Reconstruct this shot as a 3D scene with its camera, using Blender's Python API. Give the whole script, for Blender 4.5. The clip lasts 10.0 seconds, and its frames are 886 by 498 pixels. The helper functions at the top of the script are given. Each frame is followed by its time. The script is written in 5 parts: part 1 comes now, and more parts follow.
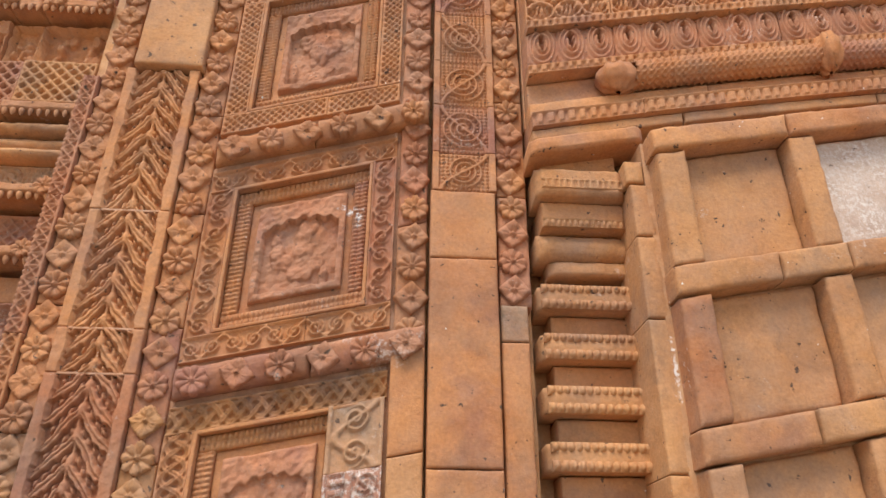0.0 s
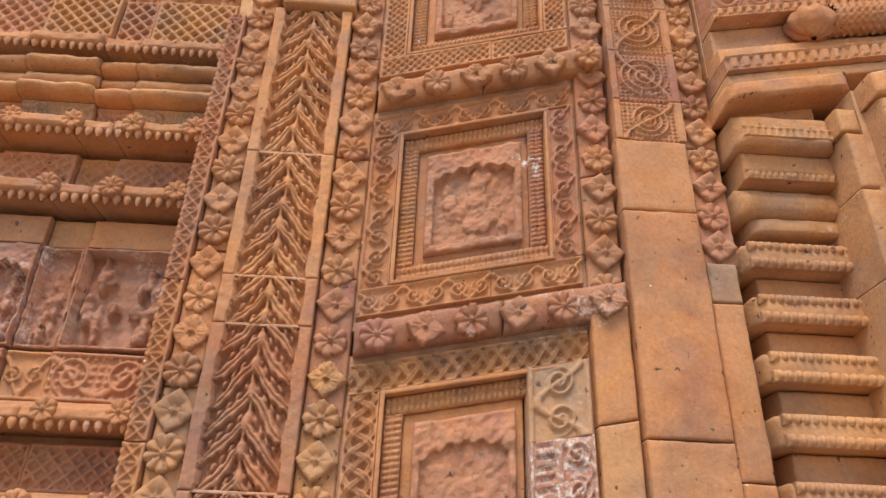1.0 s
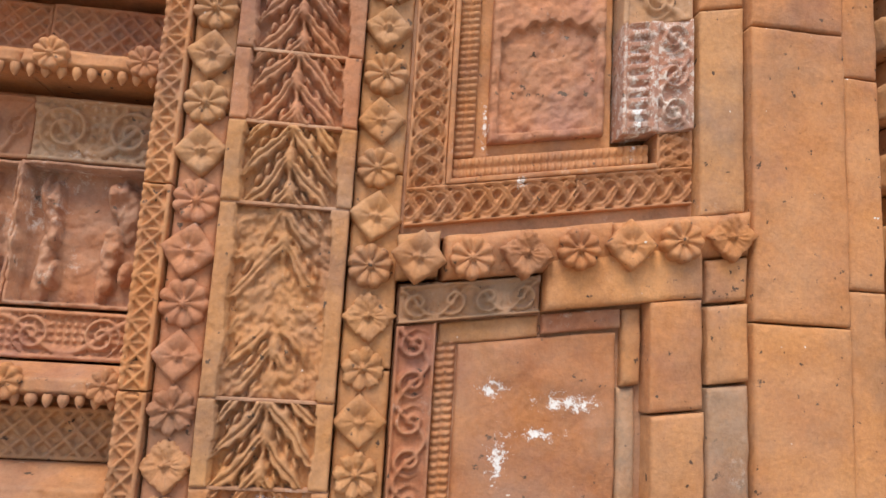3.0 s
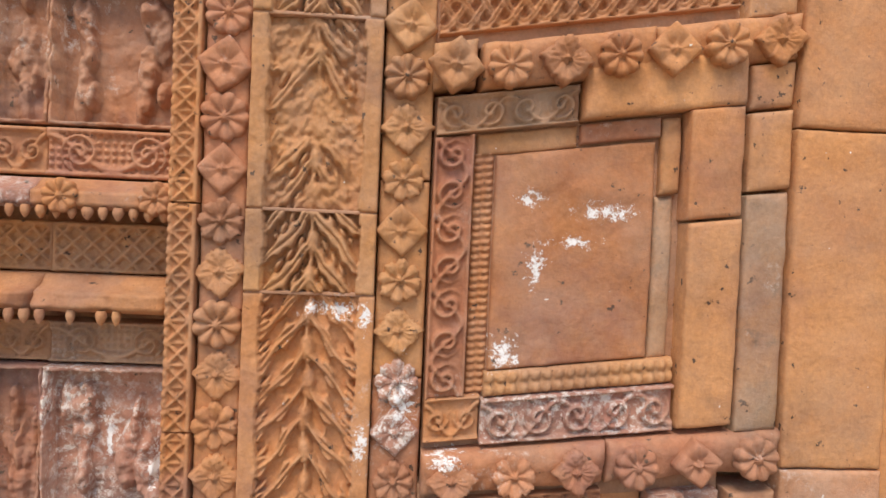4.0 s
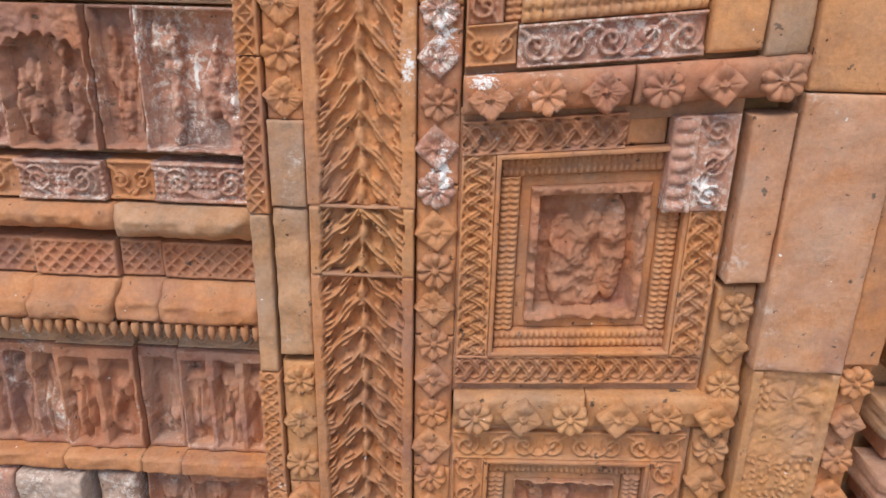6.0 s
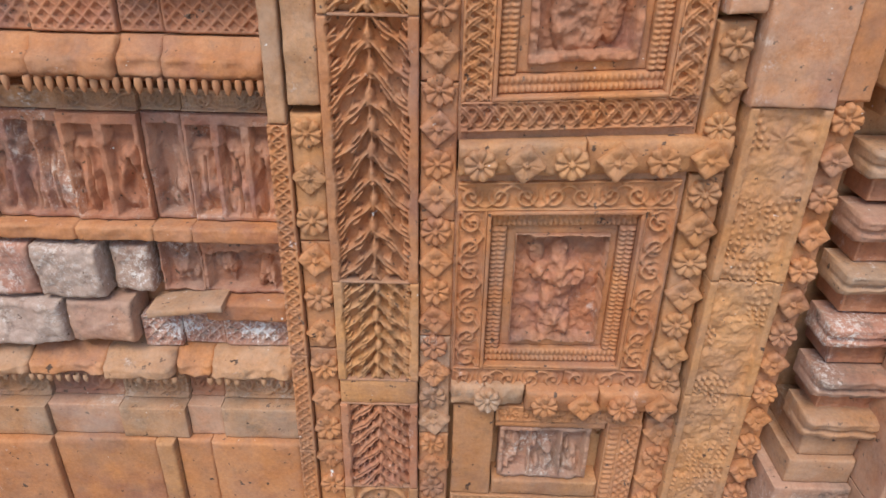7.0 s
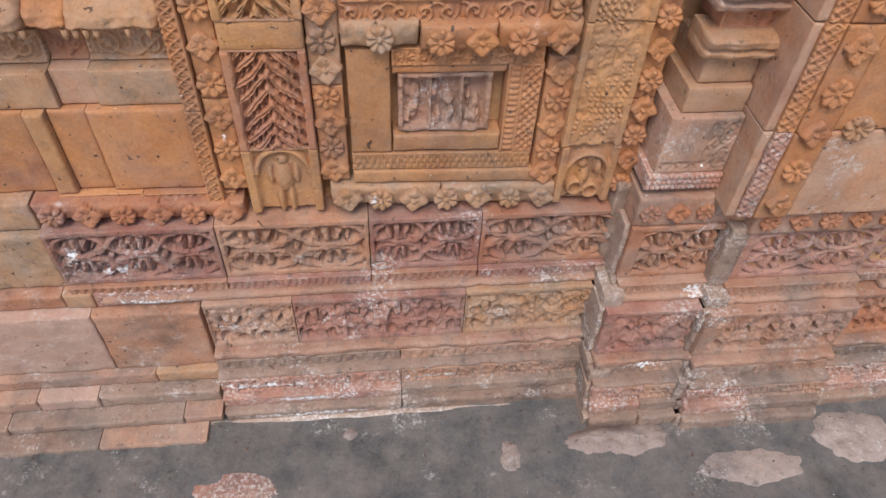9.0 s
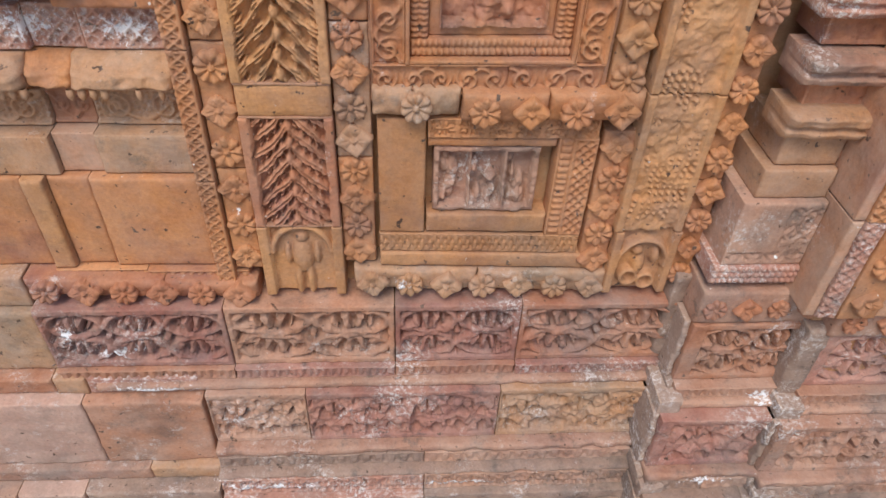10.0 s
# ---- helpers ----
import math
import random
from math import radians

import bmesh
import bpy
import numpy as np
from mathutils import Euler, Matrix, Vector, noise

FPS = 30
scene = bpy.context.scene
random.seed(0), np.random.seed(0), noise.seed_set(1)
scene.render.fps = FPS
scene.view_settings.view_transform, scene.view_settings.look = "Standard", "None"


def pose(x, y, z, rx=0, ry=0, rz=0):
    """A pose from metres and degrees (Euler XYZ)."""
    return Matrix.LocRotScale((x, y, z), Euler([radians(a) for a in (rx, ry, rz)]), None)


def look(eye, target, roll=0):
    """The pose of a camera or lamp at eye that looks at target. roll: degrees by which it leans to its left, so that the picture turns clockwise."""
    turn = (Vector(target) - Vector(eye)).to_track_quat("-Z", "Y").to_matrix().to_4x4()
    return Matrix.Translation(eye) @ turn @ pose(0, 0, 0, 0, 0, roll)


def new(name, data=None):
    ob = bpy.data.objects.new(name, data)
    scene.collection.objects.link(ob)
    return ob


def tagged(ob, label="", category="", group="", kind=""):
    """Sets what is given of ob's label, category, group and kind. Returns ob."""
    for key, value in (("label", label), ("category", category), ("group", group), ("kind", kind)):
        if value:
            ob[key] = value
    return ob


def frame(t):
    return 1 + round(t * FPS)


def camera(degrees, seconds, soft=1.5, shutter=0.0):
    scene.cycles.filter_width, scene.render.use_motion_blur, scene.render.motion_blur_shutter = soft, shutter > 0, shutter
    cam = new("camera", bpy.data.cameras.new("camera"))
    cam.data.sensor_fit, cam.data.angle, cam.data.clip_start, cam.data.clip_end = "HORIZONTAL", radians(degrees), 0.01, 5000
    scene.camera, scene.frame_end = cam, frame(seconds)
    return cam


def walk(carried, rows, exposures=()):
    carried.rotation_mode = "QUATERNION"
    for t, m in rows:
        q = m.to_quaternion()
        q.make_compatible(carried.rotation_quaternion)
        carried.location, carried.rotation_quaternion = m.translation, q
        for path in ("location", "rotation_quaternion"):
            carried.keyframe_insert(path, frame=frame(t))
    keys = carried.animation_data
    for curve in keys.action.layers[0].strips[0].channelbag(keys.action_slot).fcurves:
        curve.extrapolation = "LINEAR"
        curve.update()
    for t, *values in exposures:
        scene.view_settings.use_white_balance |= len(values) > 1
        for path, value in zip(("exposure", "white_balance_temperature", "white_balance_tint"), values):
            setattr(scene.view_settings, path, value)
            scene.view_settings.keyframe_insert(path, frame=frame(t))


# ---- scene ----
cam = camera(65.0, 10.0)
PATH = [
    (0, (0.011, 0.0, 2.047), (0.134, 1.773, 2.963), 0.4),
    (0.5, (-0.098, 0.047, 2.031), (0.024, 1.796, 2.992), 1.4),
    (1, (-0.182, 0.126, 2.017), (-0.111, 1.882, 2.97), 2.2),
    (1.5, (-0.231, 0.167, 1.985), (-0.187, 1.969, 2.853), 3.0),
    (2, (-0.268, 0.201, 1.96), (-0.111, 2.066, 2.667), 4.5),
    (2.5, (-0.27, 0.236, 1.914), (-0.045, 2.167, 2.382), 4.0),
    (3, (-0.271, 0.25, 1.879), (-0.056, 2.214, 2.184), 3.4),
    (3.2, (-0.27, 0.251, 1.864), (-0.092, 2.231, 2.084), 3.4),
    (4.3, (-0.278, 0.250, 1.817), (-0.140, 2.240, 1.667), 2.0),
    (4.5, (-0.275, 0.246, 1.808), (-0.171, 2.231, 1.585), 1.8),
    (5, (-0.262, 0.246, 1.790), (-0.229, 2.180, 1.281), 1.5),
    (5.2, (-0.257, 0.240, 1.784), (-0.237, 2.150, 1.192), 1.4),
    (6.3, (-0.229, 0.14, 1.675), (-0.324, 2.007, 0.963), 1.4),
    (6.5, (-0.241, 0.12, 1.65), (-0.315, 1.967, 0.887), 1.5),
    (7, (-0.256, 0.096, 1.574), (-0.263, 1.86, 0.632), 1.3),
    (7.5, (-0.256, 0.099, 1.512), (-0.209, 1.74, 0.37), 0.5),
    (8, (-0.252, 0.092, 1.478), (-0.163, 1.605, 0.173), -0.0),
    (8.5, (-0.226, 0.075, 1.445), (-0.06, 1.489, 0.042), 1.8),
    (9, (-0.213, 0.046, 1.419), (-0.023, 1.398, -0.042), 3.2),
    (9.5, (-0.227, 0.068, 1.382), (-0.035, 1.489, -0.012), 3.0),
    (10, (-0.218, 0.139, 1.354), (-0.089, 1.644, 0.043), 2.8),
]
walk(cam, [(t, look(eye, target, roll)) for t, eye, target, roll in PATH], [(0, 0.63, 6700, 10), (1.5, 0.67, 6750, 10), (3, 0.62, 6750, 10), (5, 0.53, 6600, 10), (6.5, 0.51, 6350, 10), (7.5, 0.46, 6250, 10), (9, 0.35, 6150, 10), (10, 0.41, 6150, 10)])

# ---- light ----
world = bpy.data.worlds.new("sky")
scene.world = world
world.use_nodes = True
wn = world.node_tree
sky = wn.nodes.new("ShaderNodeTexSky")
sky.sky_type = "NISHITA"
sky.sun_disc = False
sky.sun_elevation, sky.sun_rotation = radians(57), radians(198)
wn.nodes["Background"].inputs[1].default_value = 0.15
wn.links.new(sky.outputs[0], wn.nodes["Background"].inputs[0])
sun = new("sun", bpy.data.lights.new("sun", "SUN"))
sun.data.energy, sun.data.angle, sun.data.color = 2.1, radians(28), (1.0, 0.93, 0.83)
sun.matrix_world = look((-1.0, -2.2, 6.4), (0, 0.8, 1.4))

# ---- materials ----


# white splashes and runs of lime: x, z, half width, half height, and how far down they show in depth
SPLASHES = [(-0.057, 2.522, 0.026, 0.009), (-0.046, 2.505, 0.008, 0.022), (-0.318, 1.762, 0.042, 0.013), (-0.293, 1.757, 0.010, 0.020), (-0.294, 1.655, 0.013, 0.03),
            (-0.157, 1.80, 0.015, 0.032), (-0.180, 1.73, 0.02, 0.026), (-0.10, 1.848, 0.045, 0.013), (-0.125, 1.822, 0.035, 0.008), (-0.165, 1.855, 0.02, 0.012), (-0.179, 2.075, 0.005, 0.03), (-0.050, 2.09, 0.009, 0.05),
            (-0.147, 2.026, 0.012, 0.008), (-0.021, 1.552, 0.02, 0.035), (-0.432, 1.199, 0.009, 0.007), (-0.51, 1.635, 0.008, 0.035), (-0.470, 1.614, 0.012, 0.03),
            (-0.408, 0.836, 0.009, 0.007), (0.328, 2.29, 0.006, 0.05), (-0.455, 1.697, 0.006, 0.025), (-0.60, 1.045, 0.05, 0.03), (-0.50, 1.04, 0.055, 0.028),
            (-0.225, 1.645, 0.025, 0.012), (-0.338, 1.237, 0.010, 0.006), (-0.211, 0.724, 0.018, 0.010), (-0.42, 0.356, 0.13, 0.011), (-0.34, 0.330, 0.16, 0.009), (-0.12, 0.352, 0.14, 0.008), (-0.60, 0.600, 0.06, 0.012), (-0.66, 0.640, 0.02, 0.03), (-0.57, 0.550, 0.10, 0.010), (-0.36, 0.300, 0.20, 0.008), (0.24, 0.415, 0.06, 0.012), (0.30, 0.560, 0.03, 0.02), (-0.262, 1.69, 0.016, 0.045), (-0.262, 1.56, 0.016, 0.04)]


def terracotta(name, dark, light, stain=(0.20, 0.13, 0.09), lime=0.3, grime=0.4, rough=0.82, hue=0.35, dust=0.27, blend=0.46):
    """Fired clay: tone by piece, mottling at two scales, grey-brown weathering, lime specks and small pits."""
    m = bpy.data.materials.new(name)
    m.use_nodes = True
    nt = m.node_tree
    n, l = nt.nodes, nt.links
    bsdf = n["Principled BSDF"]
    geo = n.new("ShaderNodeNewGeometry")
    info = n.new("ShaderNodeObjectInfo")

    def tex(scale, detail=4.0, rough_=0.6, offset=None):
        t = n.new("ShaderNodeTexNoise")
        t.inputs["Scale"].default_value, t.inputs["Detail"].default_value, t.inputs["Roughness"].default_value = scale, detail, rough_
        add = n.new("ShaderNodeVectorMath")
        l.new(geo.outputs["Position"], add.inputs[0])
        add.inputs[1].default_value = offset or (0, 0, 0)
        l.new(add.outputs[0], t.inputs["Vector"])
        return t.outputs[0]

    def ramp(src, a, b, ca=(0, 0, 0, 1), cb=(1, 1, 1, 1)):
        r = n.new("ShaderNodeValToRGB")
        r.color_ramp.elements[0].position, r.color_ramp.elements[1].position = a, b
        r.color_ramp.elements[0].color, r.color_ramp.elements[1].color = ca, cb
        l.new(src, r.inputs[0])
        return r.outputs[0]

    def mix(fac, a, b, kind="MIX"):
        x = n.new("ShaderNodeMix")
        x.data_type, x.blend_type = "RGBA", kind
        for src, sock in ((fac, x.inputs[0]), (a, x.inputs[6]), (b, x.inputs[7])):
            if hasattr(src, "is_linked"):
                l.new(src, sock)
            else:
                sock.default_value = src if isinstance(src, float) else (*src, 1)
        return x.outputs[2]

    # tone: mottling plus a step for each piece
    rnd = n.new("ShaderNodeMath")
    rnd.operation = "MULTIPLY_ADD"
    l.new(info.outputs["Random"], rnd.inputs[0])
    rnd.inputs[1].default_value, rnd.inputs[2].default_value = hue * 2, 0.5 - hue
    tone = n.new("ShaderNodeMath")
    tone.operation = "ADD"
    tone.use_clamp = True
    l.new(rnd.outputs[0], tone.inputs[0])
    centred = n.new("ShaderNodeMath")
    centred.operation = "MULTIPLY_ADD"
    l.new(tex(26, 5), centred.inputs[0])
    centred.inputs[1].default_value, centred.inputs[2].default_value = 1.6, -0.8
    l.new(centred.outputs[0], tone.inputs[1])
    col = mix(tone.outputs[0], dark, light)
    # weather has evened out the tones of neighbouring pieces
    field = mix(ramp(tex(5.5, 5, 0.6, (2, 2, 6)), 0.36, 0.66), (0.37, 0.140, 0.058), (0.57, 0.255, 0.095))
    field = mix(ramp(tex(7.5, 5, 0.65, (9, 6, 1)), 0.52, 0.64), field, (0.25, 0.115, 0.088))
    col = mix(float(blend), col, field)
    col = mix(ramp(tex(9, 6, 0.65, (3, 1, 7)), 0.48, 0.70), col, mix(0.35 + 0.4 * grime, col, stain))
    col = mix(ramp(tex(34, 6, 0.75, (8, 3, 2)), 0.55, 0.70), col, mix(0.75 * grime, col, tuple(0.55 * s for s in stain)))
    col = mix(ramp(tex(130, 3, 0.6, (1, 5, 2)), 0.30, 0.62, (0.80, 0.80, 0.80, 1), (1.06, 1.06, 1.06, 1)), col, col)
    grain = mix(1.0, col, ramp(tex(210, 4, 0.7, (5, 0, 2)), 0.25, 0.75, (0.78, 0.76, 0.74, 1), (1.12, 1.12, 1.10, 1)), "MULTIPLY")
    # dark pits, then lime
    pits = ramp(tex(85, 3, 0.6, (9, 4, 1)), 0.665, 0.705)
    col = mix(pits, grain, (0.07, 0.035, 0.02))
    if lime:
        patch = ramp(tex(11.0, 6, 0.75, (2, 8, 4)), 0.66 - 0.19 * lime, 0.80 - 0.15 * lime)
        fine = ramp(tex(150, 6, 0.8, (4, 4, 9)), 0.49, 0.57)
        both = n.new("ShaderNodeMath")
        both.operation = "MULTIPLY"
        l.new(patch, both.inputs[0])
        l.new(fine, both.inputs[1])
        col = mix(both.outputs[0], col, (0.66, 0.60, 0.54))
        specks = ramp(tex(120, 2, 0.5, (7, 7, 7)), 0.765, 0.79)
        col = mix(specks, col, (0.70, 0.66, 0.60))
    # dusty film, then the splashes with ragged edges
    film = ramp(tex(15, 6, 0.72, (6, 2, 3)), 0.38, 0.80, (0, 0, 0, 1), (dust, dust, dust, 1))
    col = mix(film, col, (0.52, 0.40, 0.31))
    nearest = None
    for sx, sz, rx, rz in SPLASHES:
        v1 = n.new("ShaderNodeVectorMath")
        v1.operation = "MULTIPLY_ADD"
        l.new(geo.outputs["Position"], v1.inputs[0])
        v1.inputs[1].default_value, v1.inputs[2].default_value = (1 / rx, 0, 1 / rz), (-sx / rx, 0, -sz / rz)
        v2 = n.new("ShaderNodeVectorMath")
        v2.operation = "LENGTH"
        l.new(v1.outputs[0], v2.inputs[0])
        if nearest is None:
            nearest = v2.outputs["Value"]
        else:
            low_ = n.new("ShaderNodeMath")
            low_.operation = "MINIMUM"
            l.new(nearest, low_.inputs[0])
            l.new(v2.outputs["Value"], low_.inputs[1])
            nearest = low_.outputs[0]
    rag = n.new("ShaderNodeMath")
    rag.operation = "MULTIPLY_ADD"
    l.new(tex(110, 6, 0.85, (3, 3, 1)), rag.inputs[0])
    rag.inputs[1].default_value = 4.2
    l.new(nearest, rag.inputs[2])
    spl = n.new("ShaderNodeMapRange")
    spl.inputs["From Min"].default_value, spl.inputs["From Max"].default_value = 2.50, 2.25
    l.new(rag.outputs[0], spl.inputs["Value"])
    col = mix(spl.outputs[0], col, (0.74, 0.71, 0.68))
    # paler colour on the convex arrises, in patches, by pointiness and noise
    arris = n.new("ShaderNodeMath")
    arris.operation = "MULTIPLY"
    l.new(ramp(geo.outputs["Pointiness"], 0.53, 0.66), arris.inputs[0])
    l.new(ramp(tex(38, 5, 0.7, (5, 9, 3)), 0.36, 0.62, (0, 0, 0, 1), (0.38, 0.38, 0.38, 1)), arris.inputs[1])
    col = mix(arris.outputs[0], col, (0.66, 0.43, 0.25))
    l.new(col, bsdf.inputs["Base Color"])
    bsdf.inputs["Roughness"].default_value = rough
    bsdf.inputs["Specular IOR Level"].default_value = 0.3
    bump = n.new("ShaderNodeBump")
    bump.inputs["Strength"].default_value, bump.inputs["Distance"].default_value = 0.55, 0.0016
    l.new(tex(230, 6, 0.7), bump.inputs["Height"])
    bump2 = n.new("ShaderNodeBump")
    bump2.inputs["Strength"].default_value, bump2.inputs["Distance"].default_value = 0.5, 0.004
    l.new(tex(48, 4, 0.6), bump2.inputs["Height"])
    l.new(bump2.outputs[0], bump.inputs["Normal"])
    l.new(bump.outputs[0], bsdf.inputs["Normal"])
    return m


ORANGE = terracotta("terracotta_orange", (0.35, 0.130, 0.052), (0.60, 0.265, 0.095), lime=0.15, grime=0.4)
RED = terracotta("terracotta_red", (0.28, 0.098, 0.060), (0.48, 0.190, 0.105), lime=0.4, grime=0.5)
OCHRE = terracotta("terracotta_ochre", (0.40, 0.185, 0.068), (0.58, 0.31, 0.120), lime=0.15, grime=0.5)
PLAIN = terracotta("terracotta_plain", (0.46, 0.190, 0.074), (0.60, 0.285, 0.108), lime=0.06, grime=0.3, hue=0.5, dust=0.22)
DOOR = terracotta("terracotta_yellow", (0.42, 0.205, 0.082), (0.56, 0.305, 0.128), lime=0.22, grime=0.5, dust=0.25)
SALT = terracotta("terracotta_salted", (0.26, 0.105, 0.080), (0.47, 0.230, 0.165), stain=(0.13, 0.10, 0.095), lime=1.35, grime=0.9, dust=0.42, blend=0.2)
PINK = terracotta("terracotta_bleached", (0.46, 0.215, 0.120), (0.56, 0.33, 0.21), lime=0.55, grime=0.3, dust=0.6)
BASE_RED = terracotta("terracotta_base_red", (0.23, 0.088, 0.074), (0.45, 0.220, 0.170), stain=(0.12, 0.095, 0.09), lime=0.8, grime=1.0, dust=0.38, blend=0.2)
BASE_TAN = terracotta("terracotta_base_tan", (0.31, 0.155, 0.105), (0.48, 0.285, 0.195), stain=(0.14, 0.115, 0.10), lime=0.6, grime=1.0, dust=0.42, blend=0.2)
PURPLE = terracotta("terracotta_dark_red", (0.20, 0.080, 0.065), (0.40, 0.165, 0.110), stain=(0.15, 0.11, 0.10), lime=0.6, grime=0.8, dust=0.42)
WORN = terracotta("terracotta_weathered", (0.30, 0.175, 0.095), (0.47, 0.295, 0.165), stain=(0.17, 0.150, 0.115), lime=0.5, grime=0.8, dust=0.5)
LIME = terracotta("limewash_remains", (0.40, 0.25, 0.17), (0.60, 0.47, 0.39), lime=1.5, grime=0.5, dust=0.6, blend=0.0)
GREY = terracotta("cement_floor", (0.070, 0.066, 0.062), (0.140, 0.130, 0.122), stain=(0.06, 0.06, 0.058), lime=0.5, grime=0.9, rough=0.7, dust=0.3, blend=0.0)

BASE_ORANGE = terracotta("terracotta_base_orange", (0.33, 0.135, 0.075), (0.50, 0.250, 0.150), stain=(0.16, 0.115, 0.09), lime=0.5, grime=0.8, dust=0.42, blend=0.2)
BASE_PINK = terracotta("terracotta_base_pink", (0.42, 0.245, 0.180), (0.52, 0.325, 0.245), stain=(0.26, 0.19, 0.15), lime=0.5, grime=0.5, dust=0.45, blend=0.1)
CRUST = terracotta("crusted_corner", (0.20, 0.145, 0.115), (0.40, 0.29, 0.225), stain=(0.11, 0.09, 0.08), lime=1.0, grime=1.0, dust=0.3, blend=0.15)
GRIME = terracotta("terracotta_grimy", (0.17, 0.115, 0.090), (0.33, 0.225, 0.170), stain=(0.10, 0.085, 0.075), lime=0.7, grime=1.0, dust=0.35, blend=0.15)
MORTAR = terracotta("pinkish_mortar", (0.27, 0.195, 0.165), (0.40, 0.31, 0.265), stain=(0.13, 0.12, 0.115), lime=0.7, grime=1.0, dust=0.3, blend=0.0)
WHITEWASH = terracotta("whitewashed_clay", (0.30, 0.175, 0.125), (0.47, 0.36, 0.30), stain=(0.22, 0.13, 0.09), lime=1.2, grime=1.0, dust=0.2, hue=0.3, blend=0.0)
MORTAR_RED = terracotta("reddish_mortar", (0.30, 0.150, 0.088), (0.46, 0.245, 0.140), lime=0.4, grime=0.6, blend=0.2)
# Kept pale so that the unseen ground reflects fill light upward.
BOUNCE_GROUND = terracotta("pale_bounce_ground", (0.42, 0.33, 0.24), (0.55, 0.45, 0.34), lime=0, grime=0.3, dust=0.2, blend=0.0)

# ---- geometry ----
WORLD = {}
rng = np.random.RandomState(7)


def thing(name, label, category, group="", kind="", loc=(0, 0.8, 1.5)):
    ob = new(name)
    ob.location = loc
    ob.empty_display_size = 0.05
    WORLD[ob.name] = Vector(loc)
    return tagged(ob, label, category, group, kind)


def put(name, verts, faces, mat, parent=None, label="", smooth=True):
    """One mesh object from world coordinates, with its origin at its middle."""
    v = np.asarray(verts, float)
    c = (v.min(0) + v.max(0)) / 2
    me = bpy.data.meshes.new(name)
    f = faces.tolist() if hasattr(faces, "tolist") else faces
    me.from_pydata((v - c).tolist(), [], f)
    me.materials.append(mat)
    me.polygons.foreach_set("use_smooth", [smooth] * len(me.polygons))
    me.update()
    return place(name, me, c, parent, label)


def place(name, me, c, parent=None, label=""):
    ob = new(name, me)
    base = Vector((0, 0, 0))
    if parent is not None:
        ob.parent = parent
        base = WORLD[parent.name]
    ob.location = Vector(c) - base
    WORLD[ob.name] = Vector(c)
    if label:
        tagged(ob, label)
    return ob


def fbm(x, z, scale, seed, octaves=3):
    """Smooth value noise in -1..1 over arrays."""
    out, amp, tot = 0, 1.0, 0.0
    for o in range(octaves):
        r = np.random.RandomState(seed + 31 * o)
        tab = r.rand(64, 64) * 2 - 1
        s = scale * 2 ** o
        u, w = x * s + 17.3 * o + seed, z * s + 9.1 * o
        i, j = np.floor(u).astype(int), np.floor(w).astype(int)
        a, b = u - i, w - j
        a, b = a * a * (3 - 2 * a), b * b * (3 - 2 * b)
        i0, i1, j0, j1 = i % 64, (i + 1) % 64, j % 64, (j + 1) % 64
        out = out + amp * ((tab[i0, j0] * (1 - a) + tab[i1, j0] * a) * (1 - b) + (tab[i0, j1] * (1 - a) + tab[i1, j1] * a) * b)
        tot += amp
        amp *= 0.5
    return out / tot


def bump01(d, w):
    """A rounded ridge of half width w over distance d."""
    return np.sqrt(np.clip(1 - (d / w) ** 2, 0, 1))


SLOPE_Z = (0.60, 0.70, 0.96, 1.30, 1.64, 1.95, 2.25, 2.58, 2.90, 3.3)
SLOPE_S = (0.0, -0.035, 0.0, 0.045, 0.095, 0.155, 0.215, 0.31, 0.36, 0.4)


def lift(x, z):
    """The plaques' courses rise towards the doorway, the more the higher they lie."""
    return z + np.interp(z, SLOPE_Z, SLOPE_S) * (x + 0.245)


def rise(x, z):
    """The courses over the doorway follow the flat arch."""
    d = x - 0.17
    return z + 0.215 * d - 0.045 * d * d


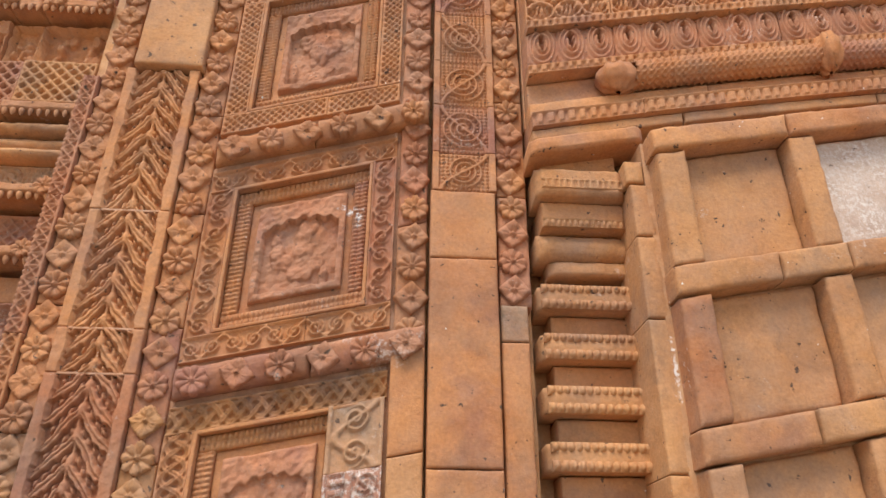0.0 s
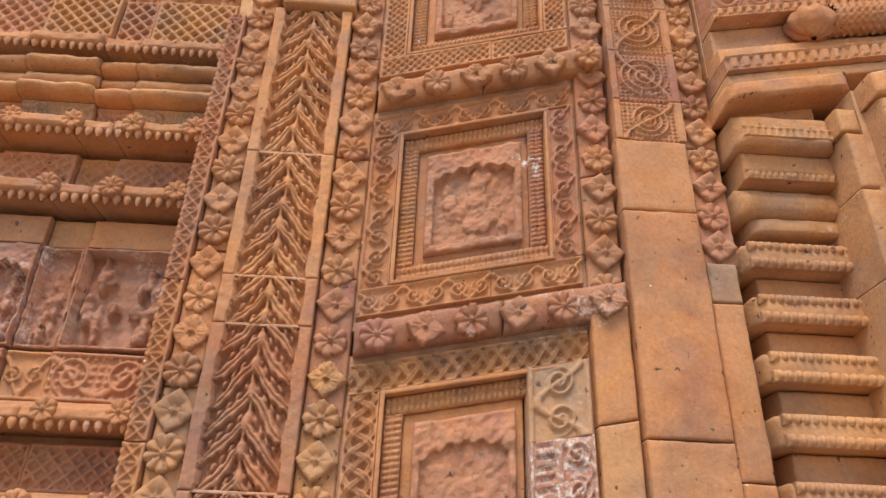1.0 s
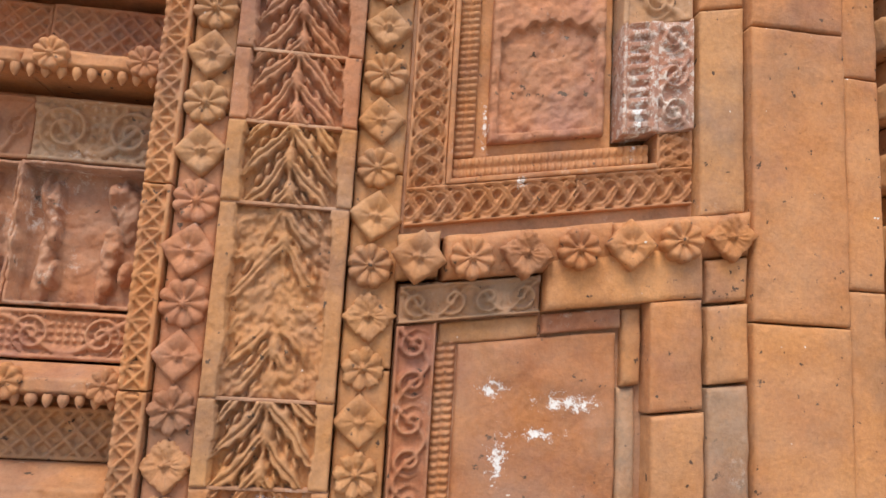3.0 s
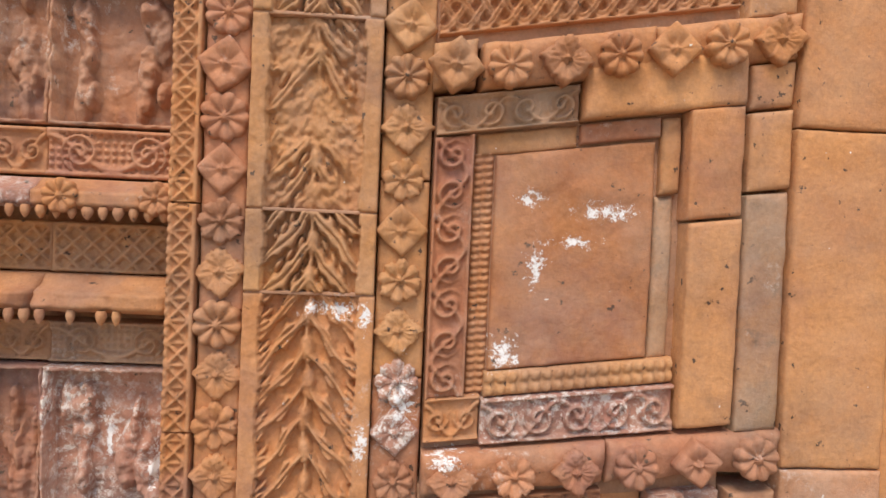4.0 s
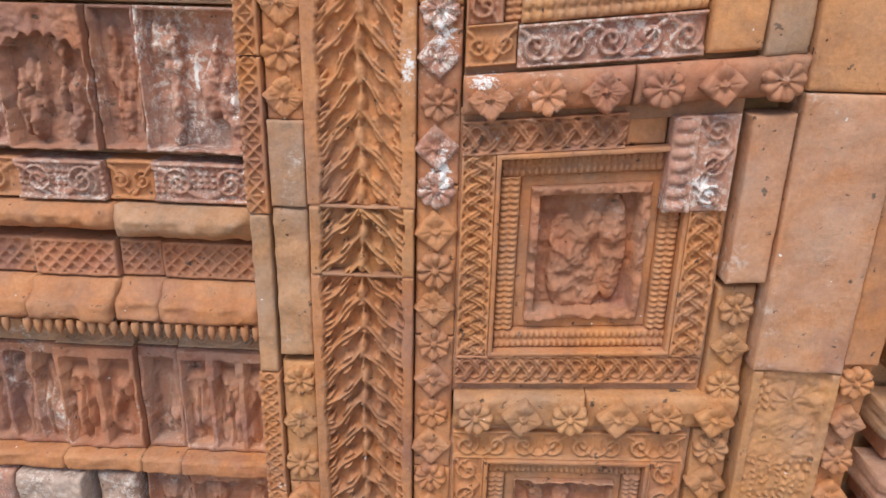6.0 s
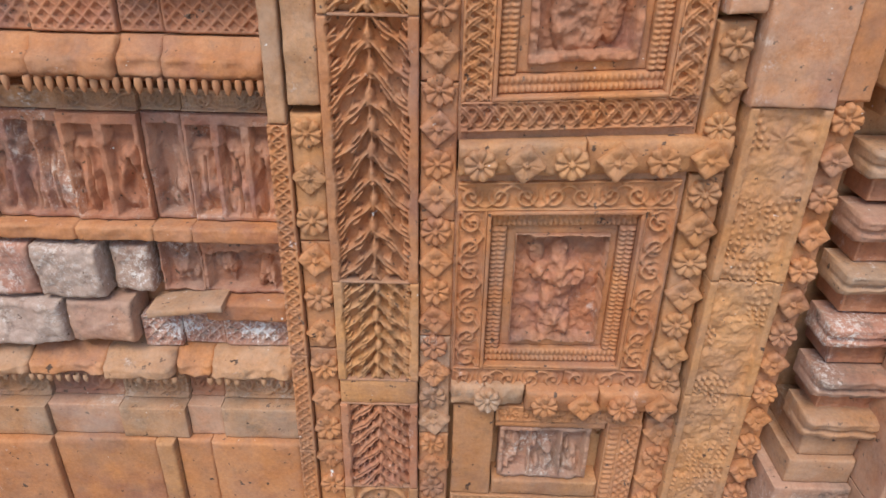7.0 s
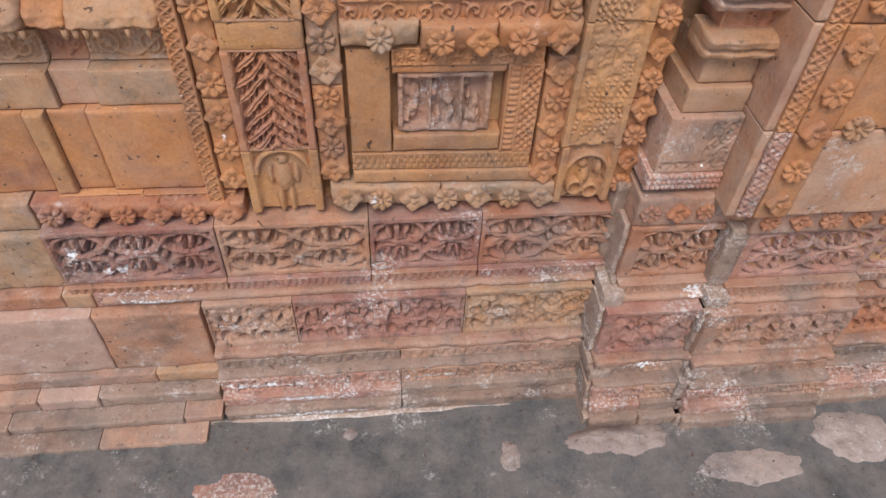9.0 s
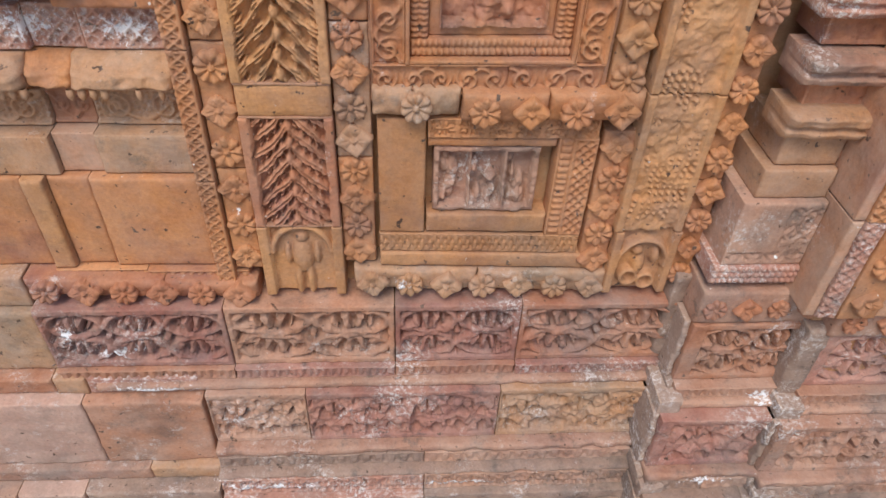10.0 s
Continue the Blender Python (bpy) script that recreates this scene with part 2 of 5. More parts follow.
def relief(name, x0, x1, z0, z1, yf, fn, mat, parent=None, res=0.0017, depth=0.03, warp=None, edge=0.002, worn=0.0006, label="", seed=None):
    """A carved tile: a front at yf minus the height fn(u, w, width, height), rounded edges and sides going back by depth."""
    w, h = x1 - x0, z1 - z0
    seed = seed if seed is not None else rng.randint(1, 9999)

    def line(n_len):
        e = min(edge, n_len * 0.2)
        k = max(2, int(round((n_len - 2 * e) / res)))
        return np.concatenate([[0, e * 0.3], np.linspace(e, n_len - e, k + 1), [n_len - e * 0.3, n_len]])

    u, v = line(w), line(h)
    U, V = np.meshgrid(u, v, indexing="ij")
    H = fn(U, V, w, h) if fn else np.zeros_like(U)
    X, Z = x0 + U, z0 + V
    H = H + worn * fbm(X, Z, 55, seed) + 0.5 * worn * fbm(X, Z, 190, seed + 5, 2)
    d = np.minimum(np.minimum(U, w - U), np.minimum(V, h - V))
    chip = edge * (1 + 0.8 * fbm(X, Z, 60, seed + 9, 2))
    q = np.clip(1 - d / np.maximum(chip, 1e-5), 0, 1)
    H = H - chip * (1 - np.sqrt(np.clip(1 - q * q, 0, 1)))
    nu, nv = U.shape
    P = np.stack([X, yf - H, Z], -1)
    # skirt
    ring = [(i, 0) for i in range(nu)] + [(nu - 1, j) for j in range(1, nv)] + [(i, nv - 1) for i in range(nu - 2, -1, -1)] + [(0, j) for j in range(nv - 2, 0, -1)]
    ri = np.array([i * nv + j for i, j in ring])
    flat = P.reshape(-1, 3)
    back = flat[ri].copy()
    back[:, 1] = yf + depth
    verts = np.concatenate([flat, back])
    if warp:
        verts[:, 2] = warp(verts[:, 0], verts[:, 2])
    i, j = np.meshgrid(np.arange(nu - 1), np.arange(nv - 1), indexing="ij")
    a = (i * nv + j).ravel()
    faces = np.stack([a, a + nv, a + nv + 1, a + 1], 1)
    m = len(ri)
    k = np.arange(m)
    k2 = (k + 1) % m
    o = nu * nv
    side = np.stack([ri[k2], ri[k], o + k, o + k2], 1)
    return put(name, verts, np.concatenate([faces, side]), mat, parent, label)


def block(name, x0, x1, z0, z1, yf, mat, parent=None, depth=0.04, warp=None, edge=0.003, worn=0.0009, res=0.006, gap=0.0007, label=""):
    return relief(name, x0 + gap, x1 - gap, z0 + gap, z1 - gap, yf + rng.uniform(-0.0008, 0.0008), None, mat, parent, res, depth, warp, edge, worn, label)


# ---- carved patterns: heights in metres over a tile ----
def spiral(u, w, cu, cw, R, pitch, hand=1, line=0.3):
    du, dw = u - cu, w - cw
    r = np.hypot(du, dw)
    a = np.arctan2(dw, du * hand) / (2 * np.pi)
    f = (r / pitch - a) % 1.0
    ridge = flat(np.abs(f - 0.5), line, 0.6) * np.clip((R - r) / (0.12 * R), 0, 1)
    return np.maximum(ridge, bump01(r, R * 0.16))


def scrolls(cell=None, deep=0.0035, turns=2.0, beads=False):
    """A running band of spirals, with fillets above and below."""
    def fn(u, w, W, Ht):
        c = min(cell or Ht, W)
        n = max(1, int(round(W / c)))
        c = W / n
        k = np.clip(np.floor(u / c), 0, n - 1)
        cu = (k + 0.5) * c
        R = min(c, Ht) * 0.43
        h = np.where(k % 2 == 0, spiral(u, w, cu, Ht * 0.5, R, R / turns), spiral(u, w, cu, Ht * 0.5, R, R / turns, -1))
        wave = bump01(np.abs(w - Ht * 0.5 - Ht * 0.36 * np.sin(u / c * np.pi + np.pi / 2)), Ht * 0.09)
        h = np.maximum(h, 0.85 * wave)
        if beads:
            bx, bz = Ht * 0.16, Ht * 0.16
            b = bump01(np.hypot((u % bx) - bx / 2, (w % bz) - bz / 2), bx * 0.33)
            h = np.maximum(h, 0.6 * b)
        rim = np.minimum(w, Ht - w) < Ht * 0.075
        return deep * np.where(rim, 0.9, h) - deep
    return fn


def scrolls_up(cell=None, deep=0.0035, turns=2.0):
    f = scrolls(cell, deep, turns)
    return lambda u, w, W, Ht: f(w, u, Ht, W)


def guilloche(cell=0.022, deep=0.008):
    """A flat braid of three grooved strands round staggered pierced eyes."""
    def fn(u, w, W, Ht):
        c = W / max(1, round(W / (2.3 * cell)))
        u = u + 0.0012 * fbm(u, w, 60, 6, 2)
        h = np.zeros_like(u)
        half = min(0.0040, Ht * 0.12)
        for ph in (0.0, 2.0944, 4.1888):
            a = 2 * np.pi * u / c + ph
            steep = 0.36 * Ht * 2 * np.pi / c * np.cos(a)
            d = np.abs(w - Ht * 0.5 - 0.36 * Ht * np.sin(a)) / np.sqrt(1 + steep * steep)
            over = 0.86 + 0.14 * np.cos(2 * a + 1.2)
            h = np.maximum(h, flat(d, half, 0.45) * over * (1 - 0.45 * bump01(d, half * 0.28)))
        rim = np.minimum(w, Ht - w) < Ht * 0.06
        return deep * (np.where(rim, 0.9, h) - 1)
    return fn


def guilloche_up(cell=0.022, deep=0.008):
    f = guilloche(cell, deep)
    return lambda u, w, W, Ht: f(w, u, Ht, W)


def net(cell=0.014, deep=0.004, thick=0.2):
    def fn(u, w, W, Ht):
        a, b = ((u + w) / cell) % 1, ((u - w) / cell) % 1
        h = np.maximum(bump01(np.abs(a - 0.5), thick), bump01(np.abs(b - 0.5), thick))
        rim = np.minimum(np.minimum(w, Ht - w), np.minimum(u, W - u)) < 0.0035
        return deep * (np.where(rim, 1, h) - 1)
    return fn


def crosses(cell=0.0175, deep=0.004):
    """A narrow upright lattice of crosses between two fillets, with notches on one side."""
    def fn(u, w, W, Ht):
        f = (w / cell) % 1
        x = (u / W - 0.12) / 0.76
        d = np.minimum(np.abs(f - x), np.abs(f - 1 + x)) * cell
        h = bump01(d, 0.0022)
        bar = bump01((np.minimum(f, 1 - f)) * cell, 0.0013)
        h = np.maximum(h, 0.8 * bar)
        rim = (u < W * 0.13) | (u > W * 0.87)
        return deep * (np.where(rim, 1.0, h) - 1) - np.where(u < W * 0.10, 0.002 * ((w / 0.008) % 1 < 0.45), 0)
    return fn


def beads(cell=0.009, deep=0.003, rows=1):
    def fn(u, w, W, Ht):
        hh = Ht / rows
        h = bump01(np.hypot((u % cell) - cell / 2, ((w % hh) - hh / 2) * cell / hh * 0.9), cell * 0.42)
        return deep * (h - 1)
    return fn


def dentils(cell=0.010, deep=0.004):
    def fn(u, w, W, Ht):
        h = ((u / cell) % 1 > 0.42) & (w > Ht * 0.22) & (w < Ht * 0.82)
        return deep * (np.where(h, 1.0, 0.0) + np.where((w > Ht * 0.86) | (w < Ht * 0.14), 1.0, 0) - 1)
    return fn


def dentils_up(cell=0.010, deep=0.004):
    f = dentils(cell, deep)
    return lambda u, w, W, Ht: f(w, u, Ht, W)


def flat(d, w, soft=0.4):
    """A flat-topped ridge of half width w with sloping sides."""
    return np.clip((w - d) / (soft * w), 0, 1)


def leaves(pitch=0.026, deep=0.0115, wear=0.0, slope=1.25, rail=0.0135, seed=1, berries=True, lobed=False):
    """Pairs of drooping leaves down a spine of buds, cut free from the sunk ground, inside two plain rails."""
    def fn(u, w, W, Ht):
        side = np.where(u > W / 2, 1, 0)
        x = np.abs(u - W / 2 + 0.0012 * np.sin(w * 90 + seed))
        half = W / 2 - rail
        xr = x / half
        g = w + 0.0018 * fbm(u, w, 40, seed, 2)
        s = (g + slope * x * (1.12 - 0.20 * xr)) / pitch + 0.08 * side
        f = s % 1.0
        k = np.floor(s).astype(int)
        r = np.random.RandomState(seed + 5)
        size = (0.88 + 0.24 * r.rand(400))[(2 * k + side + 40) % 400]
        bend = 0.07 * np.sin(xr * 7.0 + (k * 1.3 + side * 2.0))
        d = np.abs(f - 0.42 - bend)
        if lobed:
            hw = 0.49 - 0.32 * np.abs(np.sin(np.pi * (2.05 * xr + 0.10))) ** 0.7 * size
            hw = hw * (1 + 0.06 * np.sin(x * 2 * np.pi / 0.0062 + k * 1.9))
            vein = 0.82 + 0.18 * np.cos((f - 0.42 - bend) / 0.36 * 3.2 * np.pi)
        else:
            hw = 0.36 * size * np.clip(np.sin(np.pi * np.clip(0.14 + 0.80 * xr, 0, 1)), 0.06, 1) ** 0.7
            hw = hw * (1 + 0.20 * np.sin(x * 2 * np.pi / 0.0095 + k * 1.7 + side))
            vein = 1 - 0.30 * bump01(d, 0.055)
        blade = flat(d, np.maximum(hw, 0.02), 0.20 if lobed else 0.40) * vein * (1.0 - 0.18 * xr)
        bf = (f - 0.90) * pitch * 0.62
        bx = ((x + 0.0021 * (k % 4)) % 0.0078) - 0.0039
        berry = np.sqrt(np.clip(1 - (bx * bx + bf * bf) / 0.0031 ** 2, 0, 1)) * (xr > 0.14) * (xr < 0.82)
        tip = flat(np.abs(f - 0.80), 0.10, 0.5) * (xr > 0.80) * 0.75
        bud = bump01(np.hypot(x / 0.0058, ((g / pitch + 0.04) % 1.0 - 0.40) * pitch / (0.46 * pitch)), 1.0)
        stem = flat(x, 0.0024, 0.5) * 0.7
        h = np.maximum(np.maximum(blade, np.maximum(bud, stem)), 0.70 * berry if berries else tip)
        h = h * np.clip((1.05 - xr) / 0.06, 0, 1)
        h = h * (0.94 + 0.14 * fbm(u, w, 90, seed + 3, 3))
        if wear:
            m = np.clip(np.clip(0.5 + 1.6 * fbm(u + 3, w + 1, 30, 77), 0.15, 1) * wear, 0, 1)
            soft = 0.30 + (0.45 if wear < 1 else 0.15) * h + 0.34 * fbm(u, w, 60, 40) + 0.22 * fbm(u, w, 170, 44, 2)
            h = h * (1 - m) + np.clip(soft, 0, 1) * m
        return deep * (np.where(x > half, 1.0, h) - 1)
    return fn


def colonnade(seed, n=4, deep=0.024):
    """Short piers with small capitals and shapeless weathered masses between them."""
    def fn(u, w, W, Ht):
        c = W / n
        x, z = (u / c) % 1.0, w / Ht
        pier = (np.abs(x - 0.5) > 0.41 - 0.05 * (z > 0.72))
        mass = np.clip(0.45 + 0.9 * fbm(u, w * 0.45, 55, seed, 3), 0, 0.9) * np.clip((0.78 - z) / 0.1, 0, 1)
        slit = (np.abs(x - 0.5 - 0.1 * np.sin(np.floor(u / c) * 2.1)) < 0.05) & (z < 0.6)
        h = np.where(pier, 1.0, np.where(slit, 0.05, mass))
        h = np.where((z > 0.9) | (z < 0.05), 1.0, h)
        return deep * (h * (0.92 + 0.14 * fbm(u, w, 60, seed + 2)) - 1)
    return fn


def figures(seed, n=2, deep=0.012, arch=True, frame_w=0.06, wear=0.4, mass=None):
    """A niche with weathered standing forms: soft upright masses, no detail left."""
    r = np.random.RandomState(seed)
    forms = []
    for k in range(n):
        c = (k + 0.5) / n + r.uniform(-0.06, 0.06) / n
        forms.append((c, r.uniform(0.62, 0.78), r.uniform(0.17, 0.23) / max(1, n ** 0.6), r.uniform(-0.12, 0.12)))

    def fn(u, w, W, Ht):
        x, z = u / W, w / Ht
        asp = Ht / W
        h = np.zeros_like(u)

        def blob(cx, cz, rx, rz, amp):
            nonlocal h
            h = np.maximum(h, amp * bump01(np.hypot((x - cx) / rx, (z - cz) / rz), 1.0) ** 0.5)

        q = np.random.RandomState(seed + 50)
        if mass:
            for m_ in mass:
                blob(*m_)
        elif n == 1:
            for _ in range(22):
                blob(q.normal(0.5, 0.13), q.normal(0.40, 0.17), q.uniform(0.05, 0.12), q.uniform(0.05, 0.13), q.uniform(0.35, 0.85) * (0.35 if wear > 1 else 1.0))
        else:
            for c, top, wd, lean in forms:
                for _ in range(9):
                    blob(c + q.normal(0, 0.45 * wd), q.uniform(0.10, 0.80), q.uniform(0.25, 0.55) * wd, q.uniform(0.07, 0.20), q.uniform(0.5, 1.0))
        h = h * (0.75 + 0.4 * fbm(u, w, 70, seed + 3)) + min(wear, 0.5) * 0.5 * np.clip(fbm(u, w, 62, seed + 8, 4) + 0.30, 0, 1)
        if n == 1:
            ground = 0.10 if mass else 0.62 if wear > 1 else 0.34
            h = ground + (1 - ground) * h * (0.5 if wear > 1 else 1.0)
        chips = np.clip(fbm(u, w, 120, seed + 6, 3), -0.3, 0.5)
        h = h * (1 - 0.28 * chips)
        edge_d = np.minimum(np.minimum(x, 1 - x), np.minimum(z, 1 - z) * asp)
        rim = edge_d < frame_w
        if arch:
            top = (z > 0.80 - 0.5 * (x - 0.5) ** 2 + 0.018 * np.sin(x * 40))
            rim = rim | top
        if n > 2:
            rim = rim | (np.abs((x * n) % 1) < 0.07)
        rimh = 1.05 + 0.25 * fbm(u, w, 80, seed + 4)
        return deep * (np.where(rim, rimh, h) - 1)
    return fn


def foliage(cell=0.05, deep=0.006, seed=1, rows=2):
    """Two rows of ovals between crossing bands; crescents and drop-shaped slits are cut deep around lobed leaves."""
    def fn(u, w, W, Ht):
        n = max(1, round(W / cell))
        c = W / n
        rim_w = Ht * 0.075
        u2 = u + 0.0022 * fbm(u, w, 26, seed, 2)
        w2 = np.clip(w - rim_w, 0, Ht - 2 * rim_w) + 0.0014 * fbm(u, w, 26, seed + 1, 2)
        hh = (Ht - 2 * rim_w) / rows
        row = np.clip(np.floor(w2 / hh), 0, rows - 1)
        x = (u2 / c) % 1.0 - 0.5
        k = np.floor(u2 / c) + 3 * row
        z = (w2 / hh - row - 0.5) * np.where(row > 0, 1.0, -1.0)
        lean = 0.05 * np.sin(k * 2.3)
        rr = np.hypot(x / 0.48, z / 0.49)
        crescent = (rr > 0.57) & (rr < 0.86) & (z > -0.16 + 0.1 * np.sin(k))
        under = (rr > 0.62) & (rr < 0.80) & (z < -0.24) & (np.abs(x) < 0.26)
        corner = (rr > 1.06) & (np.abs(np.abs(x) - 0.5) * c + np.abs(np.abs(z) - 0.5) * hh > 0.0050)
        scallop = (rr > 0.50) & (rr < 0.66) & (np.cos(np.arctan2(z, x) * 12) > 0.25) & (z > 0)
        slits = np.zeros(u.shape, bool)
        for j in (-1, 0, 1):
            xx = x - lean - j * (0.135 + 0.15 * (z + 0.2))
            slits |= np.hypot(xx / (0.046 + 0.030 * np.clip(z + 0.2, 0, 1)), (z - 0.03 + 0.05 * abs(j)) / 0.30) < 1
        cuts_ = crescent | under | corner | scallop | slits
        leaf = 0.80 + 0.20 * bump01(rr, 0.62) * (0.8 + 0.2 * np.cos(np.arctan2(z + 0.4, x) * 14))
        h = np.where(cuts_, 0.0, np.where(rr < 0.62, leaf, 0.95))
        h = h * np.clip(0.92 + 0.25 * fbm(u, w, 60, seed), 0, 1.1)
        rim = (np.minimum(w, Ht - w) < rim_w) | (np.minimum(u, W - u) < 0.003)
        return deep * (np.where(rim, 1.0, h) - 1)
    return fn


def palmettes(cell=0.058, deep=0.007, seed=1):
    """Arched cells, each with a flower spreading over two curled leaves, pierced with round and drop-shaped holes."""
    def fn(u, w, W, Ht):
        n = max(1, round(W / cell))
        c = W / n
        u = u + 0.0018 * fbm(u, w, 30, seed, 2)
        x, z = ((u / c) % 1.0 - 0.5), w / Ht
        ax = np.abs(x)
        hole = (np.hypot((ax - 0.21) / 0.12, (z - 0.16) / 0.13) < 1) | (np.hypot((ax - 0.5) / 0.060, (z - 0.24) / 0.16) < 1)
        hole |= np.hypot((ax - 0.5) / 0.075, (z - 0.84) / 0.12) < 1
        for a, r0, ln, wd in ((0.35, 0.27, 0.15, 0.062), (1.05, 0.28, 0.16, 0.060), (1.57, 0.34, 0.12, 0.040)):
            px, pz = ax, (z - 0.42) * 1.05
            along = px * math.cos(a) + pz * math.sin(a) - r0
            across = -px * math.sin(a) + pz * math.cos(a)
            hole |= np.hypot(along / ln, across / (wd * (1 + 2.0 * along))) < 1
        arch_d = np.hypot(ax / 0.47, (z - 0.42) / 0.54)
        h = np.where((arch_d > 0.86) & (arch_d < 0.93) & (z > 0.42), 0.30, 0.92)
        h = np.maximum(h, bump01(np.hypot(ax / 0.09, (z - 0.42) / 0.09), 1))
        h = np.where(hole, 0.0, h) * np.clip(0.90 + 0.30 * fbm(u, w, 65, seed), 0, 1.1)
        rim = np.minimum(w, Ht - w) < Ht * 0.045
        return deep * (np.where(rim, 0.95, h) - 1)
    return fn


def framed(fn, left=0.018, right=0.003, low=0.004, top=0.010):
    """A pattern inside a plain flat frame."""
    def out(u, w, W, Ht):
        inner = fn(np.clip(u - left, 0, W - left - right), np.clip(w - low, 0, Ht - low - top), W - left - right, Ht - low - top)
        plain_ = (u < left) | (u > W - right) | (w < low) | (w > Ht - top)
        return np.where(plain_, 0.0, inner)
    return out


def palmettes(cell=0.058, deep=0.007, seed=1):
    """Arched cells, each with a flower spreading over two curled leaves."""
    def fn(u, w, W, Ht):
        n = max(1, round(W / cell))
        c = W / n
        u = u + 0.002 * fbm(u, w, 30, seed, 2)
        x, z = ((u / c) % 1.0 - 0.5), w / Ht
        ax = np.abs(x)
        r = np.hypot(ax * 1.0, (z - 0.42) * 0.9)
        th = np.arctan2(z - 0.42, ax + 1e-6)
        arch_d = np.hypot(ax / 0.44, (z - 0.45) / 0.46)
        petals = (np.cos(th * 5 + 0.35) > 0.0) | (r < 0.11)
        h = np.where((arch_d > 0.80) & (z > 0.30), 1.0, np.where(r < 0.38, 0.9 * petals, 0.05))
        low = z < 0.36
        hole = (np.hypot((ax - 0.24) / 0.125, (z - 0.17) / 0.115) < 1) | (np.hypot((ax - 0.5) / 0.06, (z - 0.30) / 0.12) < 1)
        h = np.where(low, np.where(hole, 0.0, 0.88), h)
        h = np.maximum(h, bump01(np.hypot(ax / 0.10, (z - 0.42) / 0.09), 1))
        h = h * (1 - (np.hypot((ax - 0.5) / 0.07, (z - 0.86) / 0.09) < 1))
        h = h * np.clip(0.86 + 0.35 * fbm(u, w, 70, seed), 0, 1.1)
        rim = np.minimum(w, Ht - w) < Ht * 0.05
        return deep * (np.where(rim, 0.95, h) - 1)
    return fn


def rough(amount=0.004, scale=40, seed=3):
    return lambda u, w, W, Ht: amount * (fbm(u, w, scale, seed, 4) - 0.3)


# ---- flowers: polar meshes, shared ----
def flower_mesh(name, petals, R, H, mat, pointed=False, rings=9, seg=64, wear=0.0, seed=0):
    """A carved flower: petals round a boss, scalloped and creased, worn at random."""
    t = np.linspace(0, 2 * np.pi, seg, endpoint=False)
    c = np.abs(np.cos(t * petals / 2))
    edge = R * (0.16 + 0.78 * (np.abs(np.cos(t)) + np.abs(np.sin(t))) ** -1.1) if pointed else R * (0.80 + 0.20 * c ** 0.5)
    r = np.random.RandomState(seed)
    edge = edge * (1 + wear * (r.rand(seg) - 0.5) * 0.2)
    v = [(0, -H * 0.95, 0)]
    for k in range(1, rings + 2):
        f = min(k / rings, 1.0)
        for a in range(seg):
            rad = edge[a] * f
            boss = 0.95 * max(0.0, 1 - (f / 0.24) ** 2) ** 0.5 if f < 0.24 else 0
            crease = 0.55 * (1 - c[a]) ** 0.8 if not pointed else 0.45 * (1 - c[a]) ** 0.6
            mid = 0.16 * max(0, 1 - abs(1 - c[a]) / 0.06)
            cup = (0.42 + 0.46 * math.sin(min(1, (f - 0.2) / 0.8) * 2.2)) * (1 - crease) - mid * 0.5 if f > 0.2 else 0.30
            h = H * max(boss, cup) * (1 - wear * 0.35 * r.rand())
            if f >= 1.0:
                h = H * 0.38 if k == rings else -0.006
            v.append((rad * math.cos(t[a]), -h, rad * math.sin(t[a])))
    faces = [(0, 1 + (a + 1) % seg, 1 + a) for a in range(seg)]
    for k in range(rings):
        o, o2 = 1 + k * seg, 1 + (k + 1) * seg
        for a in range(seg):
            b = (a + 1) % seg
            faces.append((o + a, o + b, o2 + b, o2 + a))
    me = bpy.data.meshes.new(name)
    me.from_pydata(v, [], faces)
    me.materials.append(mat)
    me.polygons.foreach_set("use_smooth", [True] * len(me.polygons))
    return me


FLOWERS = {}
for key, mat in (("o", ORANGE), ("r", RED), ("y", OCHRE), ("w", WORN), ("s", SALT)):
    FLOWERS["round", key] = [flower_mesh("flower", 9, 0.0185, 0.0095, mat, seed=1), flower_mesh("flower", 8, 0.018, 0.009, mat, wear=0.8, seed=2)]
    FLOWERS["star", key] = [flower_mesh("flower", 4, 0.0230, 0.0095, mat, True, seed=3), flower_mesh("flower", 4, 0.0220, 0.0085, mat, True, wear=0.9, seed=4)]


def flower(kind, key, x, y, z, parent, scale=1.0, turn=0.0):
    me = FLOWERS[kind, key][rng.randint(2)]
    ob = place("flower", me, (x, y, z), parent)
    ob.rotation_euler = (radians(rng.uniform(-6, 6)), radians(turn + rng.uniform(-9, 9)), radians(rng.uniform(-6, 6)))
    s = scale * rng.uniform(0.94, 1.07)
    ob.scale = (s, s * rng.uniform(0.85, 1.15), s)
    return ob

FLOOR = 0.29


def slab(name, x0, x1, y0, y1, z0, z1, mat, kind="structure", label="", category=""):
    v = [(x, y, z) for x in (x0, x1) for y in (y0, y1) for z in (z0, z1)]
    f = [(0, 1, 3, 2), (4, 6, 7, 5), (0, 4, 5, 1), (2, 3, 7, 6), (0, 2, 6, 4), (1, 5, 7, 3)]
    ob = put(name, v, f, mat, smooth=False)
    return tagged(ob, label, category, kind=kind)


